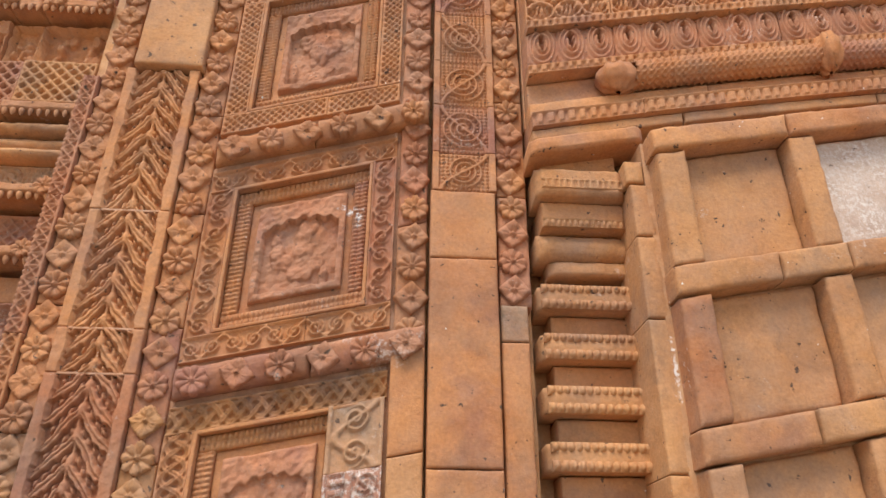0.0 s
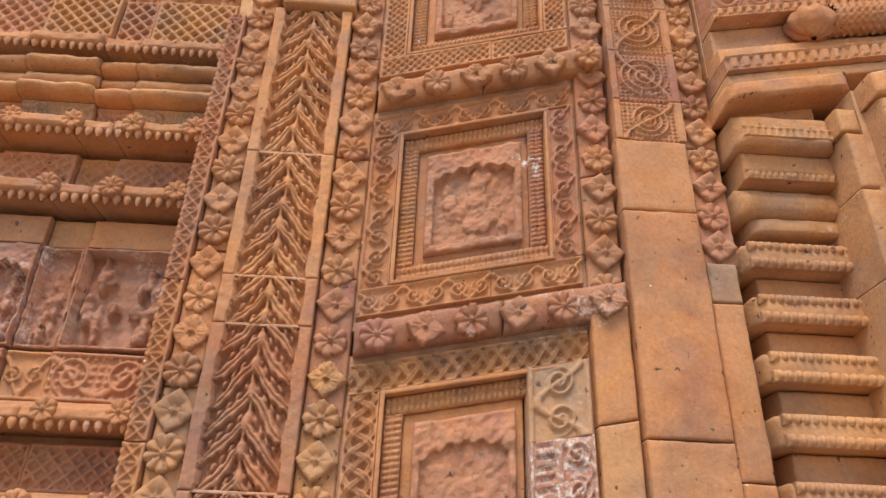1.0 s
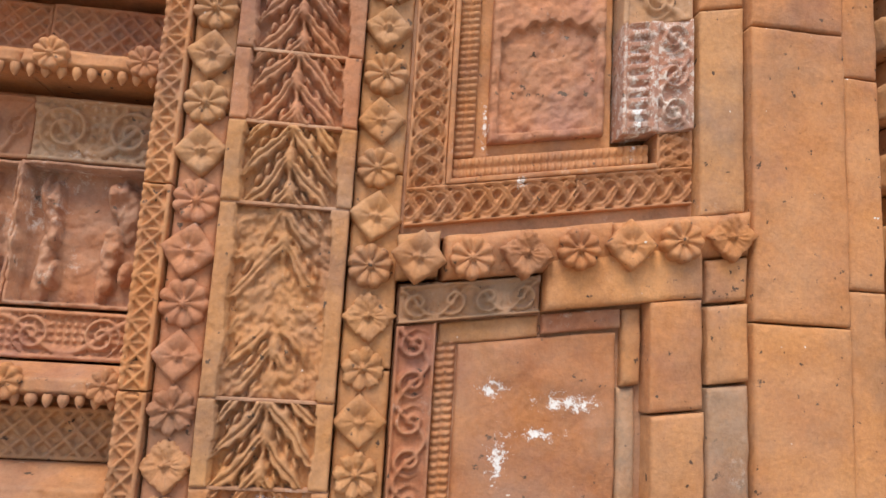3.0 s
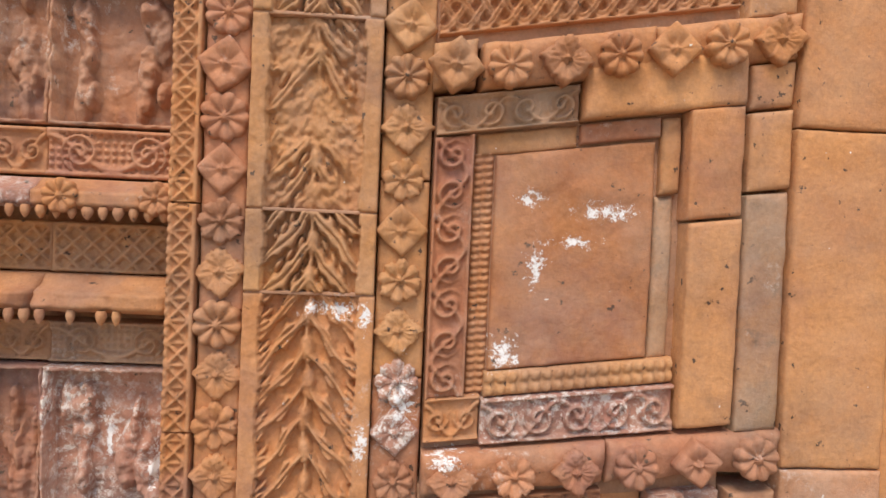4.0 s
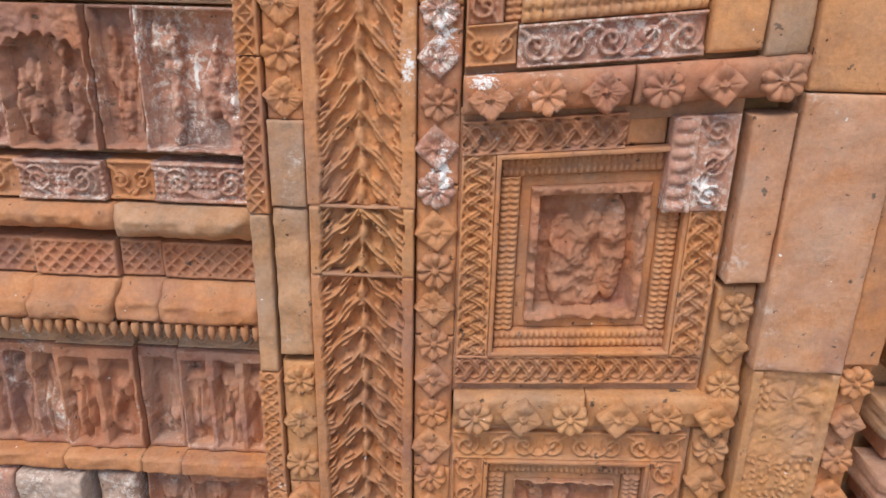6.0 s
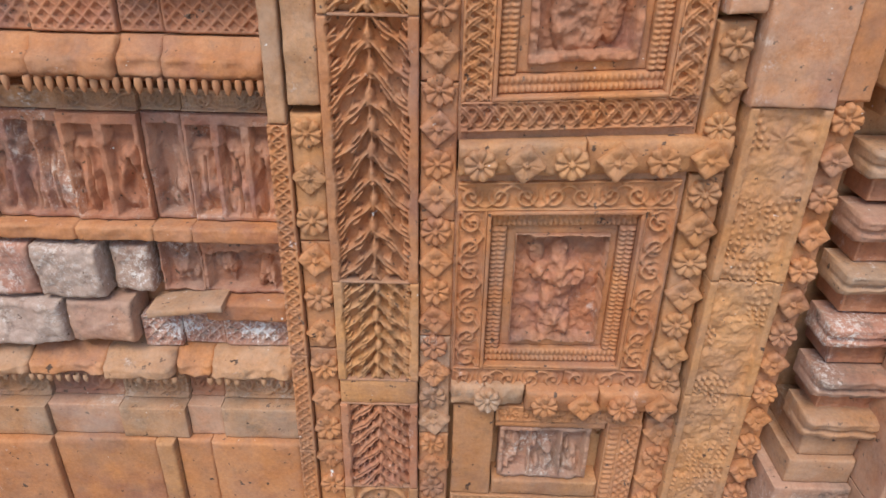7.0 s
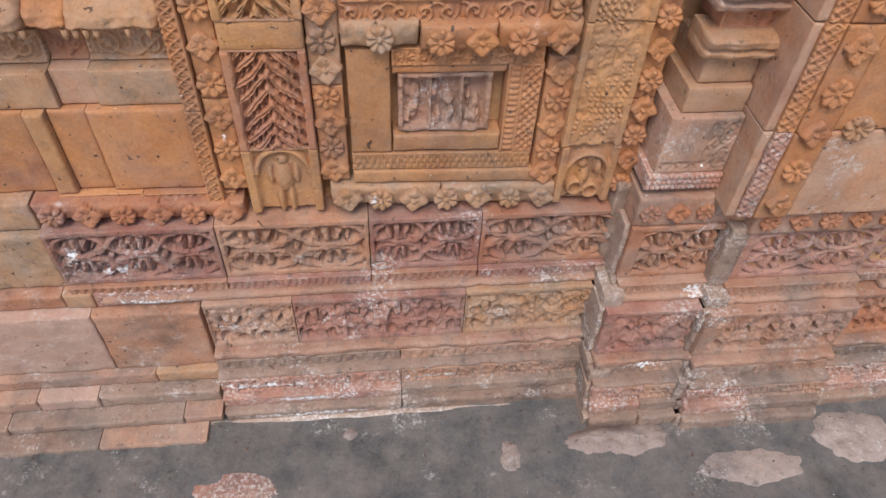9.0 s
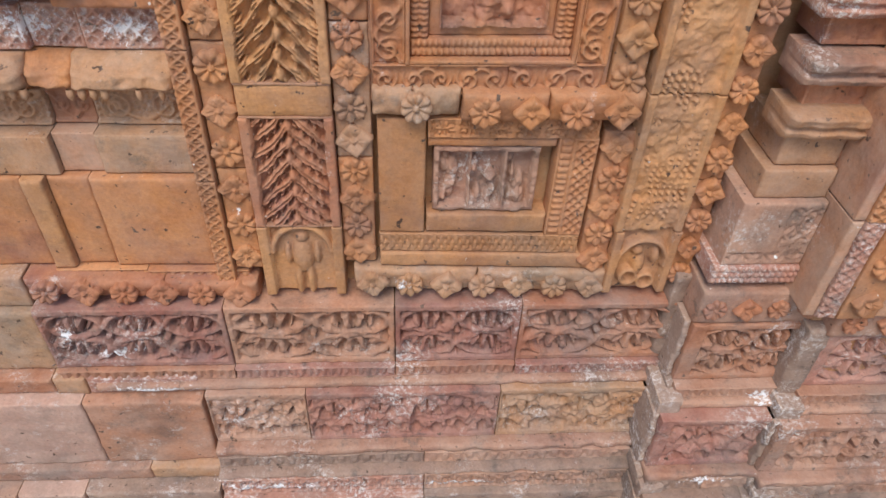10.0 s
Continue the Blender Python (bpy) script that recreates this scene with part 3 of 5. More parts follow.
# ---- setting ----
slab("wall_core", -3.0, 3.0, 0.905, 1.6, FLOOR - 0.05, 4.2, OCHRE, label="brick core of the temple front behind its carved cladding", category="wall")
slab("wall_middle", -0.452, 0.186, 0.842, 0.905, FLOOR, 4.2, OCHRE, label="terracotta backing behind the carved plaques", category="wall")
# The ground slab is out of view, added to bounce light under the ledges.
slab("ground", -40, 40, -60, 40, FLOOR - 0.4, FLOOR - 0.02, BOUNCE_GROUND, label="unseen pale ground in front of the temple, added to bounce light upward", category="ground")


fx, fy = np.linspace(-1.6, 1.6, 120), np.linspace(-0.9, 0.9, 100)
FX, FY = np.meshgrid(fx, fy, indexing="ij")
FZ = FLOOR + 0.003 * fbm(FX, FY, 6, 5, 4) + 0.0015 * fbm(FX, FY, 30, 9, 3)
i, j = np.meshgrid(np.arange(119), np.arange(99), indexing="ij")
a = (i * 100 + j).ravel()
tagged(put("floor", np.stack([FX, FY, FZ], -1).reshape(-1, 3), np.stack([a, a + 100, a + 101, a + 1], 1), GREY), "dark grey worn cement floor with pale blotches", "floor", kind="structure")

# ---- leaf pilaster ----
LX0, LX1 = -0.3885, -0.2870
pil = thing("leaf_pilaster", "carved terracotta pilaster of downward leaves with berries between plain rails", "pilaster", loc=(-0.338, 0.81, 0.70))
cuts = [(0.70, 0.815, "n"), (0.815, 0.965, "RED"), (0.965, 1.005, "p"), (1.005, 1.150, "OCHRE"), (1.150, 1.454, "ORANGE"), (1.454, 1.524, "OCHRE"),
        (1.524, 1.773, "ORANGEW"), (1.773, 1.838, "OCHRE"), (1.838, 1.99, "OCHREWW"), (1.99, 2.057, "OCHRE"), (2.057, 2.118, "RED"), (2.118, 2.283, "RED"), (2.283, 2.338, "ORANGE"), (2.338, 2.50, "ORANGE"),
        (2.50, 2.735, "ORANGE")]
for z0, z1, kind in cuts:
    mat = RED if kind.startswith("RED") else OCHRE if kind.startswith("OCHRE") or kind in "np" else ORANGE
    if kind == "p":
        block("tile", LX0, LX1, z0, z1, 0.802, mat, pil)
        continue
    if kind == "n":
        def fn(u, w, W, Ht):
            x = np.abs(u - W / 2)
            body = np.maximum(0.7 * bump01(np.hypot(x / 0.009, (w - 0.093) / 0.009), 1), bump01(np.hypot(x / 0.0135, (w - 0.062) / 0.028), 1))
            body = np.maximum(body, 0.85 * bump01(np.hypot((x - 0.0075) / 0.0058, (w - 0.022) / 0.030), 1))
            body = np.maximum(body, 0.65 * bump01(np.hypot((x - 0.018) / 0.005, (w - 0.066) / 0.018), 1))
            body = np.maximum(body, 0.8 * bump01(np.abs(np.hypot(x / 0.036, (w - 0.070) / 0.042) - 1), 0.13) * (w > 0.07))
            return 0.012 * (np.where(x > W / 2 - 0.012, 1.0, body) - 1)
    else:
        wear = 2.2 if kind.endswith("WW") else 0.5 if kind.endswith("W") else 0.0
        small = z1 < 1.2
        fn = leaves(0.0278 if z0 > 1.5 else 0.0300 if not small else 0.0215, 0.0125 if z0 > 1.5 else 0.0170, wear, slope=1.3 if z0 > 1.5 else 1.15, berries=z0 > 1.6 or z0 < 0.9, rail=0.0135 if z0 > 1.5 else 0.0105, seed=int(z0 * 100), lobed=0.9 < z0 < 1.6)
    relief("tile", LX0 + rng.uniform(-.0008, .0008), LX1 + rng.uniform(-.0008, .0008), z0 + 0.0006, z1 - 0.0006, 0.799 + rng.uniform(-.001, .001), fn, mat, pil, res=0.00125, depth=0.05, worn=0.0009)
for z0, z1, kind in cuts[1:]:
    block("joint", LX0 + 0.001, LX1 - 0.001, z0 - 0.0014, z0 + 0.0014, 0.8012, PINK if z0 > 1.9 else MORTAR_RED, pil, depth=0.03, edge=0.0006, worn=0.0010, res=0.003, gap=0.0)
block("block", LX0 + 0.008, LX1 + 0.004, 2.737, 2.90, 0.792, DOOR, pil, depth=0.06)
block("block", LX0 + 0.008, LX1 + 0.004, 2.90, 3.2, 0.795, ORANGE, pil, depth=0.06)

# ---- flower borders ----
def border(label, xc, x0, x1, yb, zs, keys, shapes, yfl=None, scale=1.0, turn=0.0, warp=None):
    b = thing("flower_border", label, "border", "flower borders", loc=(xc, yb, min(zs) - 0.02))
    lo, hi = min(zs) - 0.022, max(zs) + 0.022
    n = max(1, int(round((hi - lo) / 0.16)))
    backs = []
    for k in range(n):
        key = keys(lo + (k + .5) * (hi - lo) / n)
        backs.append(block("backing", x0, x1, lo + k * (hi - lo) / n, lo + (k + 1) * (hi - lo) / n, yb, {"o": ORANGE, "r": RED, "y": OCHRE, "w": WORN, "s": SALT}[key], b, depth=0.045, warp=warp))
    for k, z in enumerate(zs):
        zz = float(warp(xc, z)) if warp else z
        flower(shapes[k % len(shapes)], keys(z), xc + rng.uniform(-.001, .001), (yfl or yb) - 0.001, zz, backs[min(n - 1, int((z - lo) / (hi - lo) * n))], scale, turn)
    return b


def zcol(start, lo, hi, pitch=0.0405):
    """Flower heights from lo to hi in step with one of them."""
    k0, k1 = math.ceil((lo - start) / pitch), math.floor((hi - start) / pitch)
    return [start + k * pitch for k in range(k0, k1 + 1)], k0


zs, k0 = zcol(1.866, 0.735, 3.0)
border("border of round and four-petalled terracotta flowers beside the leaf pilaster", -0.267, -0.2865, -0.2455, 0.8085, zs,
       lambda z: "r" if 2.26 < z < 2.31 or 1.60 < z < 1.66 else "s" if 1.66 <= z < 1.74 or 1.52 < z < 1.6 else "w" if 0.93 < z < 1.0 else "y" if z > 1.72 and z < 2.25 else "o",
       ["round", "star"] if k0 % 2 == 0 else ["star", "round"], scale=0.98)
zs, k0 = zcol(1.908, 1.60, 3.0)
border("border of worn terracotta flowers along a cross lattice strip", -0.408, -0.4255, -0.3895, 0.809, zs,
       lambda z: "r" if 1.81 < z < 2.02 else "y" if 2.02 <= z < 2.2 else "o", ["round", "star"] if k0 % 2 == 0 else ["star", "round"])
plain = thing("patched_strip", "grey-green weathered repair in the flower border", "border", loc=(-0.408, 0.80, 1.35))
block("block", -0.4255, -0.3895, 1.52, 1.604, 0.802, WORN, plain)
block("block", -0.4255, -0.3895, 1.36, 1.52, 0.806, WORN, plain, worn=0.003)
zs, k0 = zcol(1.330, 0.735, 1.35, 0.0515)
border("lower border of worn terracotta flowers with a few white drips", -0.407, -0.4255, -0.3895, 0.809, zs,
       lambda z: "y" if z > 1.2 else "o", ["star", "round"])

# ---- lattice strip ----
strip = thing("lattice_strip", "narrow terracotta strip carved with a row of crosses", "strip", loc=(-0.437, 0.81, 0.72))
zc = [0.72, 0.88, 1.04, 1.19, 1.34, 1.513, 1.66, 1.84, 2.0, 2.16, 2.33, 2.52, 2.72]
for z0, z1 in zip(zc, zc[1:]):
    if abs(z0 - 1.34) < .01:
        block("tile", -0.448, -0.427, z0, z1, 0.803, WORN, strip, worn=0.002)
    else:
        relief("tile", -0.4485, -0.4265, z0 + .0006, z1 - .0006, 0.8015, crosses(0.0175 if z0 > 1.4 else 0.013), ORANGE if z0 < 2.3 else RED, strip, res=0.0014, depth=0.055, edge=0.0015)

# ---- framed plaques ----
PX0, PX1 = -0.2435, 0.002


MASS = {20: [(0.5, 0.42, 0.17, 0.42, 0.95), (0.34, 0.62, 0.13, 0.11, 0.8), (0.67, 0.62, 0.13, 0.11, 0.8), (0.42, 0.15, 0.10, 0.20, 0.8), (0.60, 0.15, 0.10, 0.20, 0.8), (0.5, 0.82, 0.10, 0.10, 0.7), (0.25, 0.80, 0.09, 0.1, 0.5)],
        17: [(0.38, 0.36, 0.20, 0.34, 0.75), (0.52, 0.25, 0.16, 0.22, 0.6), (0.74, 0.50, 0.12, 0.40, 0.65), (0.30, 0.62, 0.12, 0.16, 0.6), (0.55, 0.68, 0.10, 0.12, 0.45)]}


def plaque(label, z0, z1, style, seed):
    p = thing("framed_plaque", label, "plaque", "framed plaques", loc=(-0.12, 0.82, z0))
    kw = dict(parent=p, warp=lift, res=0.0015, edge=0.0014)
    x0, x1 = PX0, PX1
    b = 0.032 if style != "scrollwide" else 0.034
    m1, m2 = (OCHRE, ORANGE) if style in ("guilloche", "lower") else (ORANGE, ORANGE)
    right = RED if style == "scroll" else ORANGE
    if style == "scroll":
        hor, ver = scrolls(0.024, 0.0055, 1.6), scrolls_up(0.024, 0.0055, 1.6)
    elif style == "scrollwide":
        hor, ver = scrolls(0.03, 0.006, 1.5), scrolls_up(0.03, 0.006, 1.5)
    elif style == "net":
        hor, ver = net(0.011, 0.004, 0.22), net(0.011, 0.004, 0.22)
    else:
        hor, ver = guilloche(0.0195, 0.008), guilloche_up(0.0195, 0.008)
    # outer carved band, in four runs with a mitred look at the corners
    xm = (x0 + x1) / 2 + 0.02
    relief("band_bottom", x0, xm, z0, z0 + b, 0.803, hor, m2, **kw)
    relief("band_bottom", xm, x1, z0, z0 + b, 0.804, hor, m2, **kw)
    if style == "hollow":
        relief("band_top", x0, x0 + 0.148, z1 - b, z1, 0.803, hor, RED, **kw)
        block("blank_block", x0 + 0.149, x1 - b - 0.027, z1 - b, z1, 0.815, PLAIN, p, warp=lift)
    else:
        relief("band_top", x0, x1, z1 - b, z1, 0.805, hor, m1, **kw)
    relief("band_side", x0, x0 + b, z0 + b, z1 - b, 0.804, ver, m2, **kw)
    if style == "guilloche":
        zj = z0 + 0.60 * (z1 - z0)
        relief("band_side", x1 - b - 0.034, x1 - 0.002, z0 + 0.062, zj, 0.797, lambda u, w, W, H: np.where(u < W * 0.45, dentils_up(0.010, 0.004)(np.clip(u, 0, W * .45), w, W * 0.45, H), scrolls_up(0.03, 0.005)(u - W * .45, w, W * .55, H)), SALT, **kw)
        relief("band_side", x1 - b - 0.034, x1 - 0.002, zj, z1 - b, 0.799, scrolls_up(0.03, 0.005), WORN, **kw)
        relief("band_side", x1 - b, x1, z0 + b, z0 + 0.062, 0.804, ver, right, **kw)
    elif style == "hollow":
        zj = z0 + 0.66 * (z1 - z0)
        relief("band_side", x1 - b - 0.026, x1 - 0.001, zj, z1 - 0.006, 0.796, lambda u, w, W, H: np.where(u < W * 0.36, beads(0.012, 0.004, 1)(w, u, H, W * .36), scrolls_up(0.03, 0.006)(u - W * .36, w, W * .64, H)), SALT, **kw)
        relief("band_side", x1 - b, x1, z0 + b, zj, 0.802, ver, right, **kw)
    else:
        relief("band_side", x1 - b, x1, z0 + b, z1 - b, 0.803, ver, right, **kw)
    for a0, a1, c0, c1 in ((x0 - 0.003, x0 + 0.008, z0 - 0.012, z1 + 0.012), (x1 - 0.008, x1 + 0.005, z0 - 0.012, z1 + 0.012), (x0, x1, z0 - 0.012, z0 + 0.008), (x0, x1, z1 - 0.008, z1 + 0.012)):
        block("mortar_bed", a0, a1, c0, c1, 0.8125, MORTAR_RED, p, depth=0.03, warp=lift, edge=0.001, worn=0.0012, gap=0.0)
    # plain raised fillet, then the sunk bead course
    for nm, a0, a1, c0, c1 in (("fillet", x0 + b, x1 - b, z0 + b, z0 + b + 0.005), ("fillet", x0 + b, x1 - b, z1 - b - 0.005, z1 - b), ("fillet", x0 + b, x0 + b + 0.005, z0 + b, z1 - b), ("fillet", x1 - b - 0.005, x1 - b, z0 + b, z1 - b)):
        if style == "guilloche" and a0 > -0.1:
            continue
        block(nm, a0, a1, c0, c1, 0.8025, m2, p, warp=lift, edge=0.0015, worn=0.0004, gap=0.0002)
    c = b + 0.005
    d = 0.019
    relief("bead_course", x0 + c, x1 - c, z0 + c, z0 + c + d, 0.811, beads(0.0060, 0.0035, 2), m2, **kw)
    relief("bead_course", x0 + c, x1 - c, z1 - c - d, z1 - c, 0.813, beads(0.0060, 0.0035, 2), m1, **kw)
    relief("bead_course", x0 + c, x0 + c + d, z0 + c + d, z1 - c - d, 0.812, lambda u, w, W, H: beads(0.0060, 0.0035, 2)(w, u, H, W), m2, **kw)
    if style != "guilloche":
        relief("bead_course", x1 - c - d, x1 - c, z0 + c + d, z1 - c - d, 0.811, lambda u, w, W, H: beads(0.0058, 0.004, 2)(w, u, H, W), right, **kw)
    e = c + d
    xr = x1 - e if style != "guilloche" else x1 - b - 0.036
    relief("sunk_border", x0 + e, xr, z0 + e, z1 - e, 0.8215, lambda u, w, W, H: np.where((u > 0.0125) & (u < W - 0.0105) & (w > 0.0125) & (w < H - 0.0125), -0.03, 0.0004 * fbm(u, w, 60, seed)), m2, parent=p, warp=lift, res=0.0025, edge=0.002)
    f = e + 0.011
    relief("weathered_relief", x0 + f, xr - 0.009, z0 + f, z1 - f, 0.8125 if seed not in MASS else 0.8145, figures(seed, 1, 0.026 if seed in MASS else 0.016, style in ("net", "scroll", "guilloche"), 0.075 if style != "scrollwide" else 0.025, 1.2 if style == "guilloche" else 0.8, MASS.get(seed)), RED if seed % 2 or seed == 20 else ORANGE, parent=p, warp=lift, res=0.0013, edge=0.003, worn=0.0014, label="blurred terracotta relief under a small arch")
    return p


plaque("framed terracotta plaque with diamond net borders and worn relief", 2.625, 2.905, "net", 11)
plaque("framed terracotta plaque with scrolled borders and a lime-stained worn relief", 2.297, 2.564, "scroll", 13)
plaque("framed terracotta plaque with pierced guilloche border and blank worn relief", 1.981, 2.246, "guilloche", 15)
plaque("framed terracotta plaque with ringed border and broken hollow relief", 1.336, 1.607, "hollow", 17)
plaque("framed terracotta plaque with worn scroll border and a headless relief", 0.992, 1.277, "scrollwide", 20)


def repaired_plaque():
    """The plaque whose middle was lost and filled with plain bricks."""
    p = thing("framed_plaque", "patched terracotta plaque with plain brick infill and blank lime-streaked slab", "plaque", "framed plaques", loc=(-0.12, 0.82, 1.652))
    kw = dict(parent=p, warp=lift)
    block("mortar_bed", -0.2445, 0.0485, 1.642, 1.935, 0.8165, MORTAR_RED, p, depth=0.03, warp=lift, gap=0.0)
    relief("band_top", -0.2425, -0.128, 1.902, 1.932, 0.803, scrolls(0.0285, 0.005, 1.4), WORN, res=0.0015, edge=0.0015, **kw)
    relief("band_side", -0.2435, -0.212, 1.69, 1.90, 0.803, scrolls_up(0.029, 0.0055, 1.5), RED, res=0.0015, edge=0.0015, **kw)
    relief("band_side", -0.2435, -0.199, 1.655, 1.69, 0.803, scrolls(0.022, 0.005, 1.5), ORANGE, res=0.0015, edge=0.0015, **kw)
    relief("bead_course", -0.211, -0.194, 1.69, 1.885, 0.812, lambda u, w, W, H: beads(0.0060, 0.0035, 2)(w, u, H, W), ORANGE, res=0.0015, edge=0.0015, **kw)
    block("filler_brick", -0.21, -0.126, 1.882, 1.901, 0.812, OCHRE, p, warp=lift)
    block("filler_brick", -0.1265, 0.008, 1.902, 1.946, 0.794, PLAIN, p, warp=lift, edge=0.005)
    block("filler_brick", -0.1255, -0.058, 1.884, 1.901, 0.806, RED, p, warp=lift)
    block("filler_brick", -0.058, -0.040, 1.838, 1.90, 0.806, OCHRE, p, warp=lift, edge=0.004)
    block("filler_brick", -0.060, -0.042, 1.706, 1.838, 0.812, WORN, p, warp=lift, edge=0.004)
    block("filler_brick", -0.039, 0.0075, 1.816, 1.903, 0.793, PLAIN, p, warp=lift, edge=0.004)
    block("filler_brick", -0.0375, 0.009, 1.652, 1.815, 0.794, PLAIN, p, warp=lift, edge=0.004)
    relief("blank_slab", -0.193, -0.061, 1.709, 1.882, 0.809, lambda u, w, W, H: 0.0022 * fbm(u, w, 18, 4) + 0.002 * np.clip(3 * fbm(u, w, 26, 2), 0, 1), ORANGE, res=0.003, edge=0.003, parent=p, warp=lift, label="blank terracotta slab with white lime streaks")
    relief("beaded_sill", -0.196, -0.040, 1.688, 1.708, 0.803, beads(0.0095, 0.004, 2), OCHRE, res=0.0015, edge=0.002, **kw)
    relief("scrolled_sill", -0.198, -0.039, 1.651, 1.687, 0.799, scrolls(0.035, 0.006, 1.5), SALT, res=0.0015, edge=0.002, **kw)
    return p


repaired_plaque()
side = thing("plain_brick_edge", "plain terracotta bricks beside the patched plaque", "brickwork", loc=(0.03, 0.80, 1.66))
block("brick", 0.010, 0.0475, 1.874 - .04, 1.936 - .04, 0.794, PLAIN, side, warp=lift, edge=0.004)
block("brick", 0.010, 0.0475, 1.8975, 1.933, 0.795, PLAIN, side, warp=lift, edge=0.004)
block("brick", 0.010, 0.0475, 1.646, 1.833, 0.795, WORN, side, warp=lift, edge=0.004)
block("brick", 0.004, 0.046, 2.146, 2.262, 0.796, PLAIN, side, warp=lift, edge=0.003)
block("brick", 0.004, 0.046, 1.968, 2.146, 0.797, DOOR, side, warp=lift, edge=0.003)
block("brick", 0.009, 0.0475, 1.446, 1.60, 0.792, PINK, side, warp=lift, edge=0.003)

# lowest plaque: two small forms, half patched
p7 = thing("framed_plaque", "small terracotta plaque with two worn forms and a plain patched side", "plaque", "framed plaques", loc=(-0.12, 0.82, 0.75))
block("patch", -0.241, -0.185, 0.80, 0.962, 0.808, OCHRE, p7, warp=lift)
relief("band_top", -0.184, 0.01, 0.938, 0.962, 0.805, foliage(0.03, 0.004, 4), ORANGE, p7, warp=lift, res=0.0015)
relief("band_side", -0.034, 0.012, 0.80, 0.938, 0.805, lambda u, w, W, H: np.where(u < W * 0.45, dentils_up(0.009, 0.003)(np.clip(u, 0, W * .45), w, W * .45, H), net(0.012, 0.004)(u, w, W, H)), ORANGE, p7, warp=lift, res=0.0015)
block("fillet", -0.184, -0.034, 0.924, 0.937, 0.809, ORANGE, p7, warp=lift)
relief("weathered_relief", -0.176, -0.052, 0.832, 0.923, 0.8135, figures(31, 3, 0.018, False, 0.05), BASE_TAN, p7, warp=lift, res=0.0013)
block("fillet", -0.184, -0.034, 0.802, 0.830, 0.808, OCHRE, p7, warp=lift)
relief("band_bottom", -0.241, 0.012, 0.772, 0.799, 0.805, guilloche(0.012, 0.0045), OCHRE, p7, warp=lift, res=0.0015)
block("fillet", -0.241, 0.04, 0.748, 0.771, 0.803, OCHRE, p7, warp=lift)

# ---- garland ledges ----
def ledge(label, zc, h, x0, x1, key, first, seed, yf=0.790, worn=0.0012, n=None):
    g = thing("garland_ledge", label, "ledge", "garland ledges", loc=((x0 + x1) / 2, 0.80, zc))
    mat = {"o": ORANGE, "r": RED, "y": OCHRE, "w": WORN, "s": SALT}[key]
    xm = x0 + (x1 - x0) * rng.uniform(0.45, 0.6)
    bricks = []
    for a0, a1 in ((x0, xm), (xm, x1)):
        bricks.append(relief("ledge_brick", a0 + .0006, a1 - .0006, zc - h / 2, zc + h / 2, yf + rng.uniform(0, .002), lambda u, w, W, H: -0.006 * np.clip(1 - w / H * 1.6, 0, 1) + 0.002 * fbm(u, w, 30, seed), mat, g, res=0.004, depth=0.05, warp=lift, edge=0.006, worn=worn))
    n = n or int(round((x1 - x0) / 0.046))
    for k in range(n):
        x = x0 + (k + 0.5) * (x1 - x0) / n
        flower(("round", "star")[(k + first) % 2], key, x, yf - 0.001, float(lift(x, zc)) - 0.003, bricks[0 if x < xm else 1], 0.98, 0)
    return g


ledge("terracotta ledge hung with flowers under the net-bordered plaque", 2.592, 0.034, -0.243, 0.046, "o", 1, 1)
ledge("terracotta ledge of alternating flowers and leaves", 2.271, 0.034, -0.243, 0.046, "r", 0, 2)
ledge("thick terracotta ledge with a cracked row of flowers", 1.9515, 0.035, -0.210, 0.050, "o", 0, 3)
ledge("broken stub of a terracotta flower ledge", 1.9555, 0.036, -0.248, -0.213, "y", 1, 33, n=1)
ledge("worn terracotta ledge with eroded flower tips", 1.6305, 0.034, -0.245, 0.052, "r", 1, 4, worn=0.003)
ledge("worn ochre terracotta ledge with eroded flowers", 1.306, 0.040, -0.245, 0.046, "y", 0, 5, yf=0.794, worn=0.003)
ledge("broken ochre end of a ledge", 0.985, 0.034, -0.245, -0.150, "w", 0, 6, yf=0.796, worn=0.004, n=1)
ledge("terracotta ledge of four round flowers", 0.982, 0.036, -0.149, 0.05, "o", 0, 7, n=4)
ledge("lowest ochre ledge with blurred flowers and a white diamond", 0.726, 0.040, -0.275, 0.06, "w", 1, 8, yf=0.797, worn=0.003)

# flowers to the right of the plaques
border("column of terracotta flowers between plaque and pilaster", 0.0275, 0.006, 0.046, 0.806, [2.371 - .085 + k * 0.0405 for k in range(16)], lambda z: "o" if z < 2.45 else "r", ["round", "star"], warp=lift)
border("worn flower column between plaque and pilaster", 0.028, 0.008, 0.046, 0.806, [1.335 + k * 0.041 for k in range(3)], lambda z: "y", ["round", "star"], warp=lift, scale=0.9)
border("flower column beside the scroll-bordered plaque", 0.028, 0.008, 0.047, 0.806, [1.01 + k * 0.042 for k in range(7)], lambda z: "y", ["round", "star"], warp=lift)
border("flower column beside the lowest plaque", 0.036, 0.016, 0.054, 0.806, [0.765 + k * 0.0405 for k in range(5)], lambda z: "o", ["star", "round"], warp=lift)

